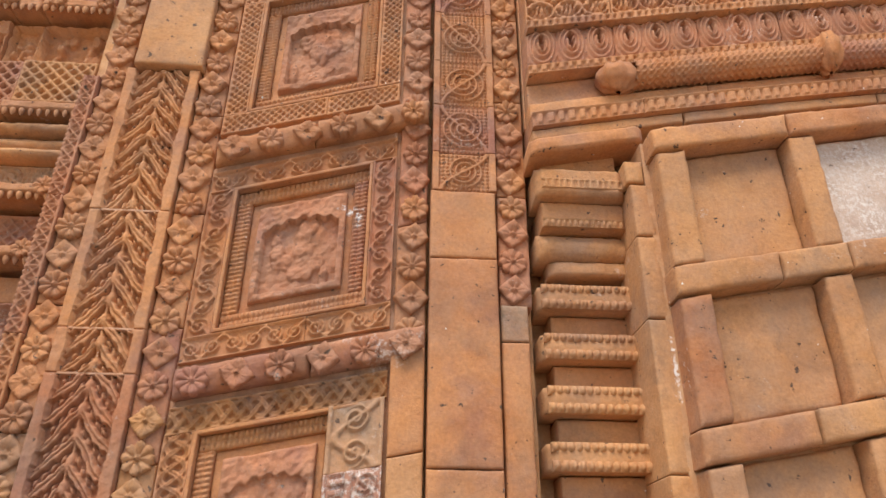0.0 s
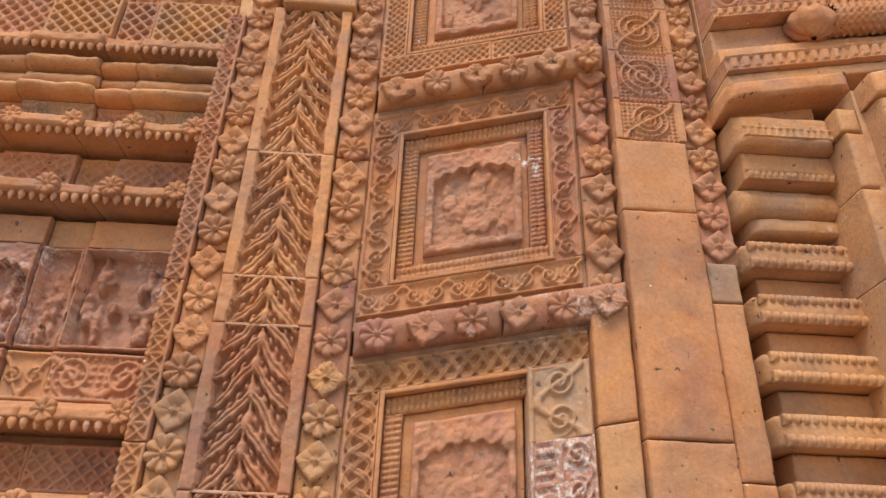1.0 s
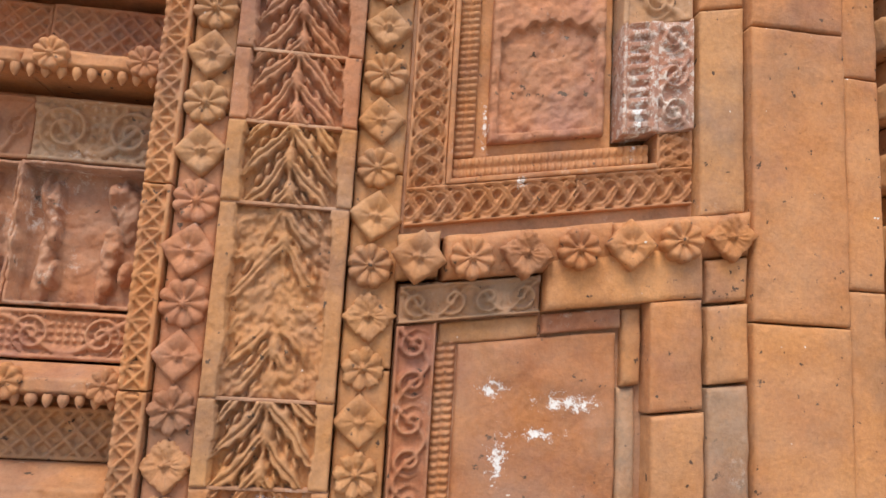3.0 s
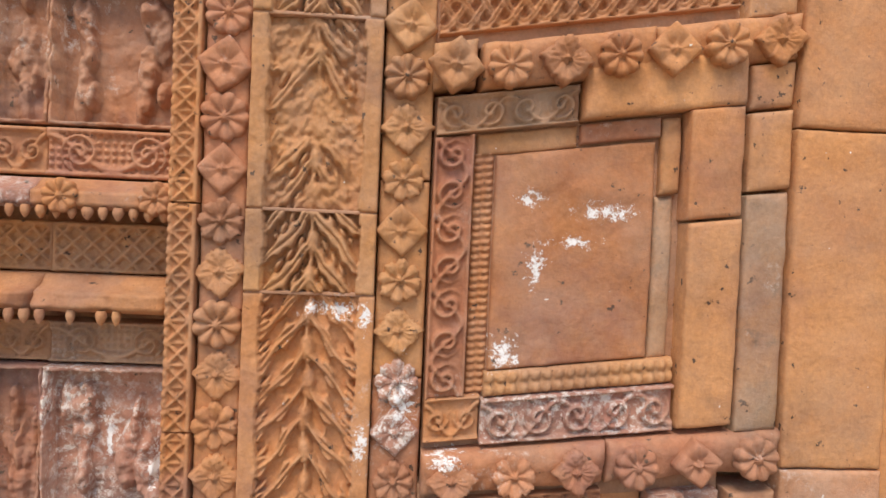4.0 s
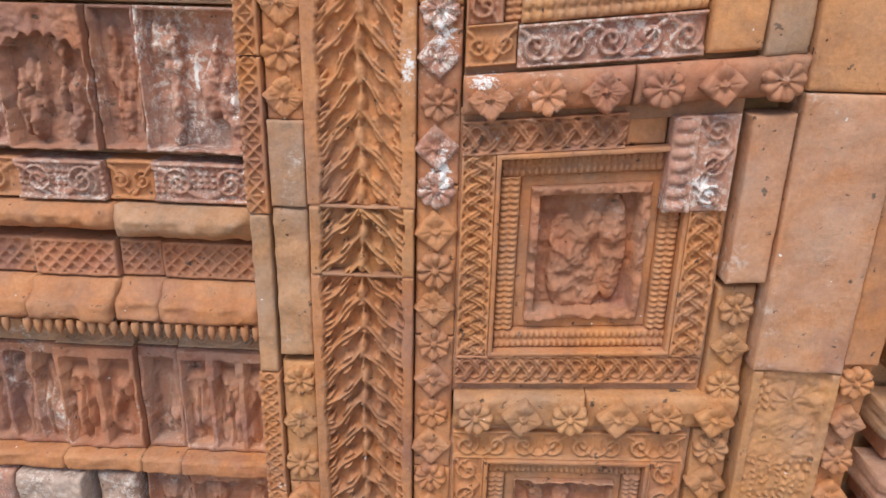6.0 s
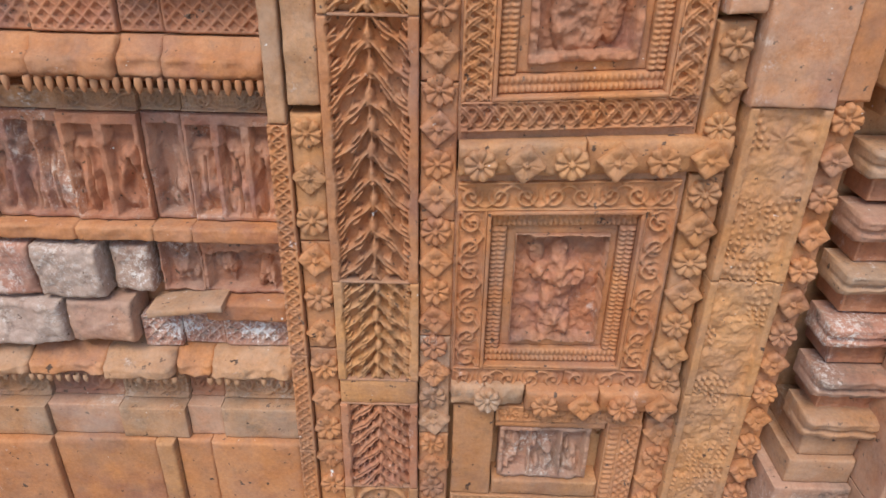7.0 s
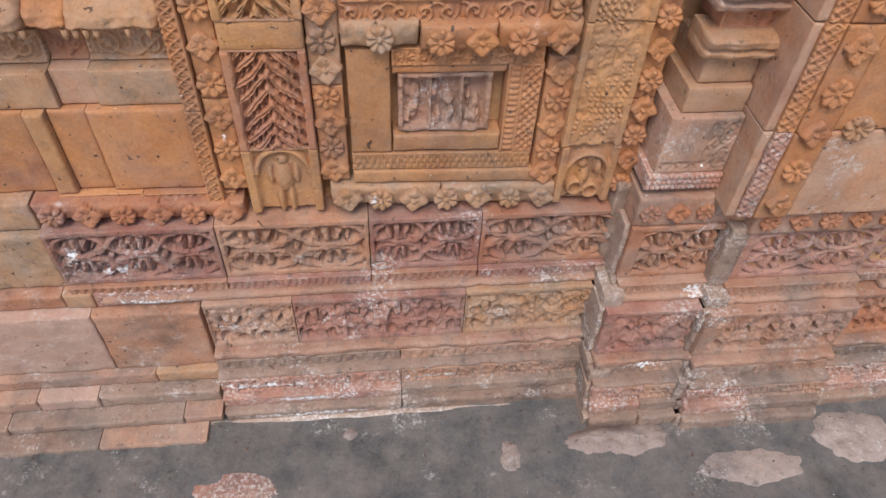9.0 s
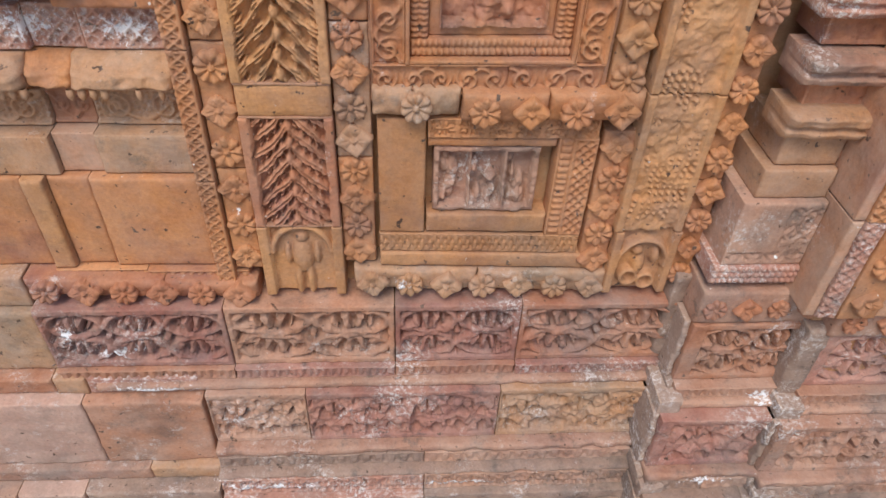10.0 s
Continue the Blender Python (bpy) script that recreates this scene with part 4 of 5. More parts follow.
# ---- plain pilaster ----
pp = thing("plain_pilaster", "plain terracotta block pilaster, carved at its top and foot", "pilaster", loc=(0.092, 0.80, 0.705))
for z0, z1, mat in ((2.444, 2.545, PLAIN), (2.183, 2.444, PLAIN), (1.922, 2.183, PLAIN), (1.644, 1.922, PLAIN)):
    block("block", 0.0485, 0.1365, z0, z1, 0.790, mat, pp, depth=0.06, worn=0.0011)
block("block", 0.0485, 0.1365, 1.374, 1.644, 0.790, PINK, pp, depth=0.06, worn=0.0016)
SCROLL_H = (0.062, 0.082, 0.082, 0.098, 0.082, 0.082, 0.09)
z0 = 2.546
for k, hh in enumerate(SCROLL_H):
    def fn(u, w, W, H):
        R = min(W * 0.40, H * 0.46)
        sp = spiral(u, w, W / 2, H / 2, R, R / 3.6, 1 if k % 2 else -1, 0.26)
        dots = bump01(np.hypot((u % 0.006) - 0.003, (w % 0.006) - 0.003), 0.0021) * 0.6
        stem = flat(np.abs(u - W / 2 - (W * 0.36 if k % 2 else -W * 0.36) * np.cos(w / H * np.pi)), W * 0.045)
        inside = np.hypot(u - W / 2, w - H / 2) < R * 1.02
        rim = (u < W * 0.10) | (u > W * 0.90)
        return 0.0055 * (np.where(rim, 1, np.maximum(np.where(inside, np.maximum(sp, dots), dots), stem)) - 1)
    relief("scroll_tile", 0.051, 0.138, z0 + .0005, z0 + hh - .0005, 0.791, fn, (ORANGE, RED, ORANGE)[k % 3], pp, res=0.0012, depth=0.06, edge=0.0012)
    z0 += hh


def blurred(seed):
    def fn(u, w, W, H):
        h = 0.5 + 0.6 * fbm(u, w, 55, seed, 4)
        for k in range(3):
            cz = H * (k + 0.5) / 3
            rr = np.hypot(u - W / 2, w - cz) / (W * 0.33)
            th = np.arctan2(w - cz, u - W / 2)
            h = np.maximum(h, bump01(rr, 1) * (0.5 + 0.5 * np.abs(np.cos(4 * th))) * 0.62 + 0.20 * bump01(np.abs(rr - 1.1), 0.16))
        bd = bump01(np.hypot(((u + 0.007 * fbm(u, w, 30, seed + 7, 2)) % 0.0085) - 0.00425, ((w + 0.007 * fbm(u, w, 30, seed + 8, 2)) % 0.0085) - 0.00425), 0.0032)
        h = np.maximum(h, 0.95 * bd * (fbm(u, w, 22, seed + 2) > 0.18))
        rim = np.minimum(u, W - u) < 0.009
        return 0.010 * (np.where(rim, 1, np.clip(h, 0, 1.0)) - 1)
    return fn


for z0, z1, s in ((1.168, 1.374, 3), (1.0, 1.168, 4), (0.81, 1.0, 5)):
    relief("carved_block", 0.0515, 0.1365, z0 + .0007, z1 - .0007, 0.791, blurred(s), OCHRE, pp, res=0.0014, depth=0.06, worn=0.0012)


def niche(u, w, W, H):
    x = u - W / 2
    a = bump01(np.abs(np.hypot(x / 0.032, (w - 0.052) / 0.038) - 1), 0.14) * (w > 0.045)
    b = np.maximum(0.8 * bump01(np.hypot((x + 0.006) / 0.008, (w - 0.070) / 0.009), 1), bump01(np.hypot((x + 0.002) / 0.010, (w - 0.047) / 0.018), 1))
    b = np.maximum(b, 0.9 * flat(np.abs(np.hypot((x + 0.012) / 0.013, (w - 0.027) / 0.015) - 0.8), 0.30, 0.6))
    b = np.maximum(b, 0.9 * flat(np.abs(np.hypot((x - 0.012) / 0.013, (w - 0.020) / 0.014) - 0.8), 0.30, 0.6))
    b = np.maximum(b, bump01(np.hypot((x - 0.017) / 0.0065, (w - 0.062) / 0.014), 1))
    return 0.013 * (np.where(np.abs(x) > W / 2 - 0.010, 1, np.maximum(a, b)) - 1)


relief("niche_tile", 0.0545, 0.1385, 0.705, 0.809, 0.791, niche, OCHRE, pp, res=0.0013, depth=0.06)

# ---- strip beside the plain pilaster ----
border("column of terracotta flowers beside the plain pilaster", 0.158, 0.139, 0.181, 0.803, [2.405 + k * 0.0405 for k in range(16)], lambda z: "r" if z < 2.5 else "o", ["star", "round"])
es = thing("plain_brick_strip", "plain narrow terracotta bricks beside the pilaster", "brickwork", loc=(0.158, 0.80, 1.38))
for z0, z1, m in ((2.335, 2.384, WORN), (2.147, 2.335, PLAIN), (1.955, 2.147, PLAIN), (1.76, 1.955, PLAIN), (1.56, 1.76, PLAIN), (1.38, 1.56, ORANGE)):
    block("brick", 0.1385, 0.174, z0, z1, 0.797, m, es, depth=0.06)
border("lower column of worn terracotta flowers by the pilaster", 0.155, 0.1385, 0.172, 0.803, [0.735 + k * 0.0448 for k in range(15)], lambda z: "o", ["round", "star"], yfl=0.798, scale=0.9)

# ---- ringed bracket shaft ----
def course(name, x0, x1, z0, z1, yf, mat, parent, profile, warp=None, ret=0.012, n=10, end_in=0.25, torn=0.0):
    """A moulded course: a profile of (height fraction, projection) swept along x, returning at both ends."""
    zz = np.linspace(0, 1, n)
    pr = np.interp(zz, [p[0] for p in profile], [p[1] for p in profile])
    k = max(2, int((x1 - x0) / 0.004))
    xs = np.linspace(x0, x1, k + 1)
    seed = rng.randint(9999)
    X, K = np.meshgrid(xs, np.arange(n), indexing="ij")
    Z = z0 + (z1 - z0) * zz[K]
    end = np.minimum(X - x0, x1 - X)
    P = pr[K] * np.clip(end_in + end / ret, 0, 1) + 0.0022 * fbm(X, Z, 85, seed, 5) + torn * np.clip(fbm(X, Z, 38, seed + 3, 4) - 0.05, -1, 0.12)
    front = np.stack([X, yf - P, Z], -1)
    back = np.stack([X, np.full_like(X, yf + 0.05), Z], -1)
    V = np.concatenate([front.reshape(-1, 3), back[:, [0, -1]].reshape(-1, 3), back[0], back[-1]])
    if warp:
        V[:, 2] = warp(V[:, 0], V[:, 2])
    i, j = np.meshgrid(np.arange(k), np.arange(n - 1), indexing="ij")
    a = (i * n + j).ravel()
    F = np.stack([a, a + n, a + n + 1, a + 1], 1).tolist()
    o = (k + 1) * n
    for i in range(k):
        F.append((i * n, o + 2 * i, o + 2 * i + 2, (i + 1) * n))
        F.append((i * n + n - 1, (i + 1) * n + n - 1, o + 2 * i + 3, o + 2 * i + 1))
    o2 = o + 2 * (k + 1)
    for j in range(n - 1):
        F.append((j, j + 1, o2 + j + 1, o2 + j))
        F.append((k * n + j + 1, k * n + j, o2 + n + j, o2 + n + j + 1))
    return put(name, V, F, mat, parent)


shaft = thing("ringed_shaft", "stacked terracotta shaft of beaded rings and plain necks", "shaft", loc=(0.25, 0.84, 0.75))
slab("shaft_backing", 0.186, 0.60, 0.865, 0.905, FLOOR, 4.2, OCHRE, label="recessed terracotta behind the ringed shaft", category="wall")
ROUND = [(0, 0.0), (0.15, 0.010), (0.5, 0.014), (0.85, 0.010), (1, 0.0)]
FLAT = [(0, 0.004), (0.1, 0.012), (0.5, 0.013), (0.9, 0.012), (1, 0.004)]
block("neck", 0.196, 0.304, 2.571, 2.61, 0.785, DOOR, shaft, depth=0.06)
course("ring", 0.186, 0.305, 2.527, 2.570, 0.772, DOOR, shaft, FLAT)
relief("dentil_band", 0.193, 0.300, 2.536, 2.551, 0.7575, dentils(0.0085, 0.005), DOOR, shaft, res=0.0018, depth=0.012)
block("neck", 0.194, 0.306, 2.487, 2.527, 0.780, PLAIN, shaft, depth=0.07)
relief("dentil_band", 0.196, 0.304, 2.488, 2.501, 0.775, dentils(0.0075, 0.004), DOOR, shaft, res=0.0018, depth=0.02)
course("ring", 0.190, 0.316, 2.450, 2.486, 0.802, DOOR, shaft, ROUND)
course("ring", 0.205, 0.318, 2.43, 2.45, 0.812, DOOR, shaft, FLAT)
z = 2.398
while z > 1.36:
    ring = course("ring", 0.189, 0.319, z - 0.016, z + 0.016, 0.809, DOOR, shaft, FLAT)
    relief("bead_band", 0.192, 0.317, z + 0.005, z + 0.0165, 0.7915, beads(0.0092, 0.0055, 1), DOOR, ring, res=0.0017, depth=0.012, edge=0.001)
    relief("bead_band", 0.192, 0.317, z - 0.0165, z - 0.004, 0.7905, beads(0.0098, 0.0060, 1), DOOR, ring, res=0.0017, depth=0.012, edge=0.001)
    block("neck", 0.206, 0.316, z - 0.05, z - 0.017, 0.822, (DOOR, PLAIN)[int(z * 100) % 2], shaft, depth=0.05)
    z -= 0.0660
for z, out, mt in ((1.315, 0.0, WORN), (1.245, 0.012, BASE_TAN), (1.18, 0.018, WORN), (1.112, 0.026, SALT), (1.045, 0.034, BASE_TAN), (0.985, 0.040, WORN)):
    course("ring", 0.197 - out * 0.1, 0.30, z - 0.018, z + 0.014, 0.802 - out, mt, shaft, [(0, 0.002), (0.08, 0.009), (0.30, 0.012), (0.38, 0.006), (0.48, 0.006), (0.56, 0.012), (0.85, 0.013), (0.94, 0.008), (1, 0.001)], n=22, end_in=0.55, torn=0.007)
    relief("neck", 0.212, 0.30, z - 0.05, z - 0.020, 0.812 - out, foliage(0.03, 0.003, 6), RED, shaft, res=0.0025, depth=0.06)
for z0, z1, x0, y, mt in ((0.925, 0.965, 0.205, 0.77, WORN), (0.885, 0.925, 0.192, 0.762, WORN), (0.79, 0.885, 0.178, 0.752, RED), (0.762, 0.79, 0.170, 0.746, SALT)):
    if z0 == 0.79:
        relief("carved_foot", x0, 0.2785, z0, z1, y, lambda u, w, W, H: np.where((u > W * 0.62) | (w < H * .2), foliage(0.028, 0.003, 9)(u, w, W, H), 0), BASE_TAN, shaft, res=0.002, depth=0.1)
    elif z0 == 0.762:
        relief("beaded_foot", x0, 0.2785, z0, z1, y, beads(0.0075, 0.003, 3), mt, shaft, res=0.0018, depth=0.1)
    else:
        block("foot", x0, 0.2785, z0, z1, y, mt, shaft, depth=0.1)

# ---- pier with plain framed panels ----
pier = thing("panelled_pier", "yellowish terracotta pier with raised plain bars around blank panels", "pier", loc=(0.6, 0.75, 0.75))


def bar(x0, x1, z0, z1, y=0.708, mat=None, slope=True, name="bar"):
    w = (lambda x, z: z + 0.19 * (x - 0.332)) if slope else None
    block(name, x0, x1, z0, z1, y, mat or DOOR, pier, depth=0.05, warp=w, edge=0.005, worn=0.0013)


slab("pier_core", 0.325, 3.0, 0.742, 0.905, FLOOR, 2.60, DOOR, label="core of the panelled pier", category="wall")
for z0, z1 in ((2.02, 2.173), (2.173, 2.35), (2.35, 2.46), (2.46, 2.536)):
    block("edge_block", 0.304, 0.331, z0, z1, 0.742, DOOR, pier, depth=0.08)
block("edge_block", 0.300, 0.325, 2.538, 2.572, 0.742, OCHRE, pier, depth=0.08)
for a0, a1, m in ((0.328, 0.515, PLAIN), (0.516, 0.72, ORANGE), (0.721, 0.95, PLAIN)):
    bar(a0, a1, 2.566, 2.600, 0.704, m)
for zb in (2.385, 2.195, 2.0, 1.8, 1.6, 1.4, 1.2):
    for a0, a1, m in ((0.330, 0.462, OCHRE if zb > 2.3 else PLAIN), (0.463, 0.552, OCHRE), (0.553, 0.76, DOOR), (0.761, 0.95, DOOR)):
        bar(a0, a1, zb - 0.019, zb + 0.019, 0.706, m)
for k, (zb, zt) in enumerate(((2.404, 2.565), (2.215, 2.364), (2.02, 2.174), (1.82, 1.98))):
    bar(0.332, 0.372, zb, zt, 0.709, DOOR if k != 1 else ORANGE)
    bar(0.513, 0.551, zb - (0.0 if k else 0.002), zt, 0.710)
    bar(0.72, 0.758, zb, zt, 0.710)
    bar(0.373, 0.512, zb, zt, 0.7335, DOOR, name="blank_panel")
    bar(0.552, 0.719, zb, zt, 0.733, LIME if k == 0 else DOOR, name="blank_panel")
# lower part of the pier, seen from above
low = thing("lower_pier", "lower pier with lattice strip, flower strip and plain slab", "pier", loc=(0.45, 0.72, 0.74))
for k in range(3):
    z0 = 0.745 + k * 0.15
    relief("lattice_tile", 0.294, 0.318, z0, z0 + 0.149, 0.702, crosses(0.013), ORANGE if k else SALT, low, res=0.0016, depth=0.05)
    block("edge_block", 0.279, 0.2935, z0, z0 + 0.149, 0.706, PINK, low, depth=0.08)
    block("backing", 0.319, 0.368, z0, z0 + 0.149, 0.700, ORANGE, low, depth=0.05)
    block("plain_slab", 0.369, 0.62, z0, z0 + 0.149, 0.703, (PINK, ORANGE, PINK)[k], low, depth=0.05)
for k in range(7):
    flower(("star", "round")[k % 2], "o", 0.344, 0.699, 0.775 + k * 0.06, low, 1.0)
for k in range(3):
    flower(("round", "star")[k % 2], "w", 0.40 + 0.06 * k, 0.702, 0.90, low, 1.0)

# ---- flat arch over the doorway ----
arch = thing("door_arch", "curved terracotta arch courses with a beaded roll moulding", "arch", loc=(0.6, 0.78, 2.6))
slab("arch_core", 0.183, 3.0, 0.80, 0.905, 2.66, 4.2, ORANGE, label="core behind the arch courses", category="wall")


def arched(name, z0, z1, y, fn, mat, x0=0.184, x1=0.98, n=4, res=0.002, edge=0.0015, depth=0.07):
    cut = [x0 + (x1 - x0) * k / n for k in range(n + 1)]
    for a0, a1 in zip(cut, cut[1:]):
        relief(name, a0 + .0004, a1 - .0004, z0, z1, y + rng.uniform(-.0008, .0008), fn, mat, arch, res=res, warp=rise, edge=edge, depth=depth)


course("lintel_brick", 0.178, 0.335, 2.578, 2.602, 0.757, PLAIN, arch, FLAT, warp=rise)
for a0, a1 in ((0.184, 0.40), (0.401, 0.70), (0.701, 0.98)):
    block("soffit_brick", a0, a1, 2.604, 2.622, 0.756, OCHRE, arch, depth=0.09, warp=rise)
arched("chain_band", 2.623, 2.648, 0.748, dentils(0.015, 0.005), ORANGE, n=5)
arched("plain_course", 2.649, 2.672, 0.764, None, PLAIN, n=3, res=0.006)
arched("hollow_course", 2.672, 2.715, 0.775, None, ORANGE, n=3, res=0.006)
# beaded roll
def roll(x0, x1, zc, yc, r, mat, name="beaded_roll"):
    n, k = 20, max(3, int((x1 - x0) / 0.0022))
    xs = np.linspace(x0, x1, k + 1)
    th = np.linspace(-math.pi * 0.62, math.pi * 0.62, n * 2)
    X, T = np.meshgrid(xs, th, indexing="ij")
    bead = np.clip(np.cos(X / 0.0105 * 2 * np.pi), -0.3, 1) * np.clip(np.cos(T * 14), -0.3, 1)
    R = r + 0.0045 * bead
    P = np.stack([X, yc - R * np.cos(T), rise(X, zc) + R * np.sin(T)], -1)
    i, j = np.meshgrid(np.arange(k), np.arange(2 * n - 1), indexing="ij")
    a = (i * 2 * n + j).ravel()
    put(name, P.reshape(-1, 3), np.stack([a, a + 2 * n, a + 2 * n + 1, a + 1], 1), mat, arch)


roll(0.335, 0.623, 2.696, 0.757, 0.021, ORANGE)
roll(0.648, 0.98, 2.696, 0.757, 0.021, RED)


def lump(name, cx, cz, cy, sx, sy, sz, mat, seed):
    t, p = np.meshgrid(np.linspace(0, 2 * np.pi, 37)[:-1], np.linspace(-1.45, 1.45, 18), indexing="ij")
    d = 1 + 0.13 * fbm(t * 1.4, p * 1.4, 1.7, seed) + 0.07 * np.sin(t * 9) * np.cos(p)
    X = cx + sx * d * np.cos(p) * np.cos(t)
    Z = rise(np.full_like(X, cx), cz) + sz * d * np.sin(p)
    Y = cy - sy * d * np.cos(p) * np.sin(t)
    i, j = np.meshgrid(np.arange(36), np.arange(17), indexing="ij")
    a = (i * 18 + j).ravel()
    b = ((i + 1) % 36 * 18 + j).ravel()
    put(name, np.stack([X, Y, Z], -1).reshape(-1, 3), np.stack([a, b, b + 1, a + 1], 1), mat, arch)


lump("roll_end", 0.312, 2.694, 0.757, 0.030, 0.026, 0.024, ORANGE, 3)
lump("roll_collar", 0.636, 2.697, 0.750, 0.017, 0.030, 0.036, ORANGE, 8)
arched("chain_band", 2.718, 2.734, 0.752, dentils(0.013, 0.004), ORANGE, n=5)


def lobes(u, w, W, H):
    c = W / max(1, round(W / 0.052))
    x, z = (u / c) % 1 - 0.5, w / H
    r = np.hypot(x * 1.0, (z - 0.55) * 0.8)
    lines = 0.7 + 0.3 * np.cos(r * 46)
    body = bump01(r, 0.56) * lines
    hole = bump01(np.hypot((x + 0.05 * (z - .5)) / 0.10, (z - 0.62) / 0.26), 1.0)
    return 0.010 * (np.clip(body, 0, 1) - 1) - 0.013 * (hole > 0.15)


arched("leaf_course", 2.735, 2.797, 0.750, lobes, RED, n=6, res=0.0016)
arched("chain_band", 2.798, 2.812, 0.744, dentils(0.011, 0.004), ORANGE, n=5)
arched("relief_course", 2.813, 2.90, 0.752, foliage(0.05, 0.009, 12), ORANGE, n=6, res=0.0022)
arched("chain_band", 2.901, 2.92, 0.744, dentils(0.012, 0.004), ORANGE, n=5)
arched("relief_course", 2.921, 3.05, 0.752, foliage(0.05, 0.009, 14), RED, n=5, res=0.004)

# ---- friezes left of the leaf pilaster ----
CUTS = (-0.4515, -0.560, -0.608, -0.700, -0.800, -0.90, -1.0)
STEP = (0.0, 0.004, -0.004, 0.002, -0.006, 0.0)


def frieze(label, z0, z1, y, fns, mats, res=0.0017, depth=0.06, edge=0.0016, worn=0.0008, cuts=CUTS):
    g = thing("frieze", label, "frieze", "friezes", loc=(-0.70, y, z0))
    for k, (b, a0) in enumerate(zip(cuts, cuts[1:])):
        r = res if k < 3 else res * 1.5
        relief("tile", a0 + .0006, b - .0006, z0 + .0004, z1 - .0004, y + STEP[k % 6] + rng.uniform(-.001, .001), fns[k % len(fns)], mats[k % len(mats)], g, res=r, depth=depth, edge=edge, worn=worn)
    return g


def cornice(label, z0, z1, y, out, mat, rosettes=True, drops=True, worn=0.0, mat2=None):
    """A projecting moulded course with rosettes on its edge and a fringe of drops under it."""
    g = thing("cornice", label, "cornice", "cornices", loc=(-0.70, y, z0))
    h = z1 - z0
    for k, (b, a0) in enumerate(zip(CUTS, CUTS[1:])):
        course("moulding", a0 + .0005, b - .0005, z0 + h * 0.28, z1, y + STEP[k % 6], mat if k % 2 == 0 else (mat2 or mat), g, [(0, out * 0.72), (0.15, out), (0.55, out * 0.96), (0.7, out * 0.5), (1, out * 0.12)], ret=0.003, n=14, end_in=0.82, torn=0.004 + 0.045 * worn)
    if drops:
        x = -0.456
        while x > -0.95:
            r = rng.uniform(0.8, 1.15)
            if rng.rand() > worn:
                drop(g, x, y - out * 0.86, z0 + h * 0.34, 0.0042 * r, h * 0.30, mat)
            x -= 0.0118
    if rosettes:
        for k in range(7):
            flower("round", "o" if mat is not SALT else "s", -0.462 - 0.0725 * k, y - out, z0 + h * 0.58, g, 0.74)
    return g


DROP = {}


def drop(parent, x, y, z, r, length, mat):
    key = mat.name
    if key not in DROP:
        v, f = [], []
        for k in range(6):
            t = k / 5
            rad = math.sin(math.pi * (0.25 + 0.70 * t)) ** 0.8
            for s in range(8):
                v.append((rad * math.cos(s * math.pi / 4), rad * math.sin(s * math.pi / 4), -t))
        for k in range(5):
            for s in range(8):
                b = (s + 1) % 8
                f.append((k * 8 + s, k * 8 + 8 + s, k * 8 + 8 + b, k * 8 + b))
        f.append(tuple(range(40, 48)))
        me = bpy.data.meshes.new("drop")
        me.from_pydata(v, [], f)
        me.materials.append(mat)
        me.polygons.foreach_set("use_smooth", [True] * len(me.polygons))
        DROP[key] = me
    ob = place("drop", DROP[key], (x, y, z), parent)
    ob.scale = (r, r, length)


SC = [scrolls(0.048, 0.0055, 2.2, True), scrolls(0.03, 0.005, 1.8), scrolls(0.046, 0.0055, 2.2, True), scrolls(0.05, 0.005, 2.0)]
NT = [net(0.0165, 0.0042), net(0.0145, 0.0042), net(0.0165, 0.0042)]


def figs(s, n=2):
    return [figures(s, n, 0.022, False, 0.03), figures(s + 1, 1, 0.022, False, 0.07), figures(s + 2, 2, 0.022, True, 0.03), figures(s + 3, 2, 0.022, False, 0.04)]


slab("frieze_backing", -3.0, -0.450, 0.888, 0.905, FLOOR, 4.2, RED, label="backing of the frieze courses", category="wall")
# from the top down
frieze("terracotta frieze of pierced net tiles under moulded courses", 2.90, 3.1, 0.85, figs(60), [RED])
cornice("projecting terracotta cornice with rosettes and drops", 2.86, 2.90, 0.855, 0.030, ORANGE)
frieze("terracotta relief frieze of worn forms", 2.775, 2.858, 0.856, figs(70), [ORANGE])
frieze("terracotta frieze of deeply pierced net tiles", 2.694, 2.772, 0.838, [net(0.019, 0.008, 0.26)], [OCHRE, RED], edge=0.003)
cornice("stepped terracotta cornice with drops", 2.655, 2.692, 0.84, 0.022, ORANGE, rosettes=False)
for zz0, zz1, o in ((2.635, 2.654, 0.012), (2.612, 2.634, 0.0), (2.594, 2.611, 0.010)):
    g = thing("moulding_course", "stepped plain terracotta moulding of a frieze", "moulding", "mouldings", loc=(-0.7, 0.85, zz0))
    for k, (b, a0) in enumerate(zip(CUTS, CUTS[1:])):
        course("moulding", a0 + .0005, b - .0005, zz0, zz1, 0.852 + STEP[k] - o, (OCHRE, ORANGE, OCHRE)[k % 3], g, ROUND, ret=0.003, end_in=0.85, torn=0.004)
frieze("scrolled terracotta frieze with greenish weathering", 2.556, 2.593, 0.853, SC, [WORN, RED])
cornice("projecting terracotta cornice with a row of drops", 2.518, 2.555, 0.845, 0.030, ORANGE)
frieze("terracotta net frieze below a cornice", 2.462, 2.516, 0.858, NT, [RED, ORANGE])
cornice("projecting terracotta cornice with rosettes above plain capitals", 2.422, 2.460, 0.845, 0.034, ORANGE)
frieze("plain terracotta capital blocks in shade", 2.384, 2.42, 0.848, [None], [ORANGE, OCHRE], res=0.006)
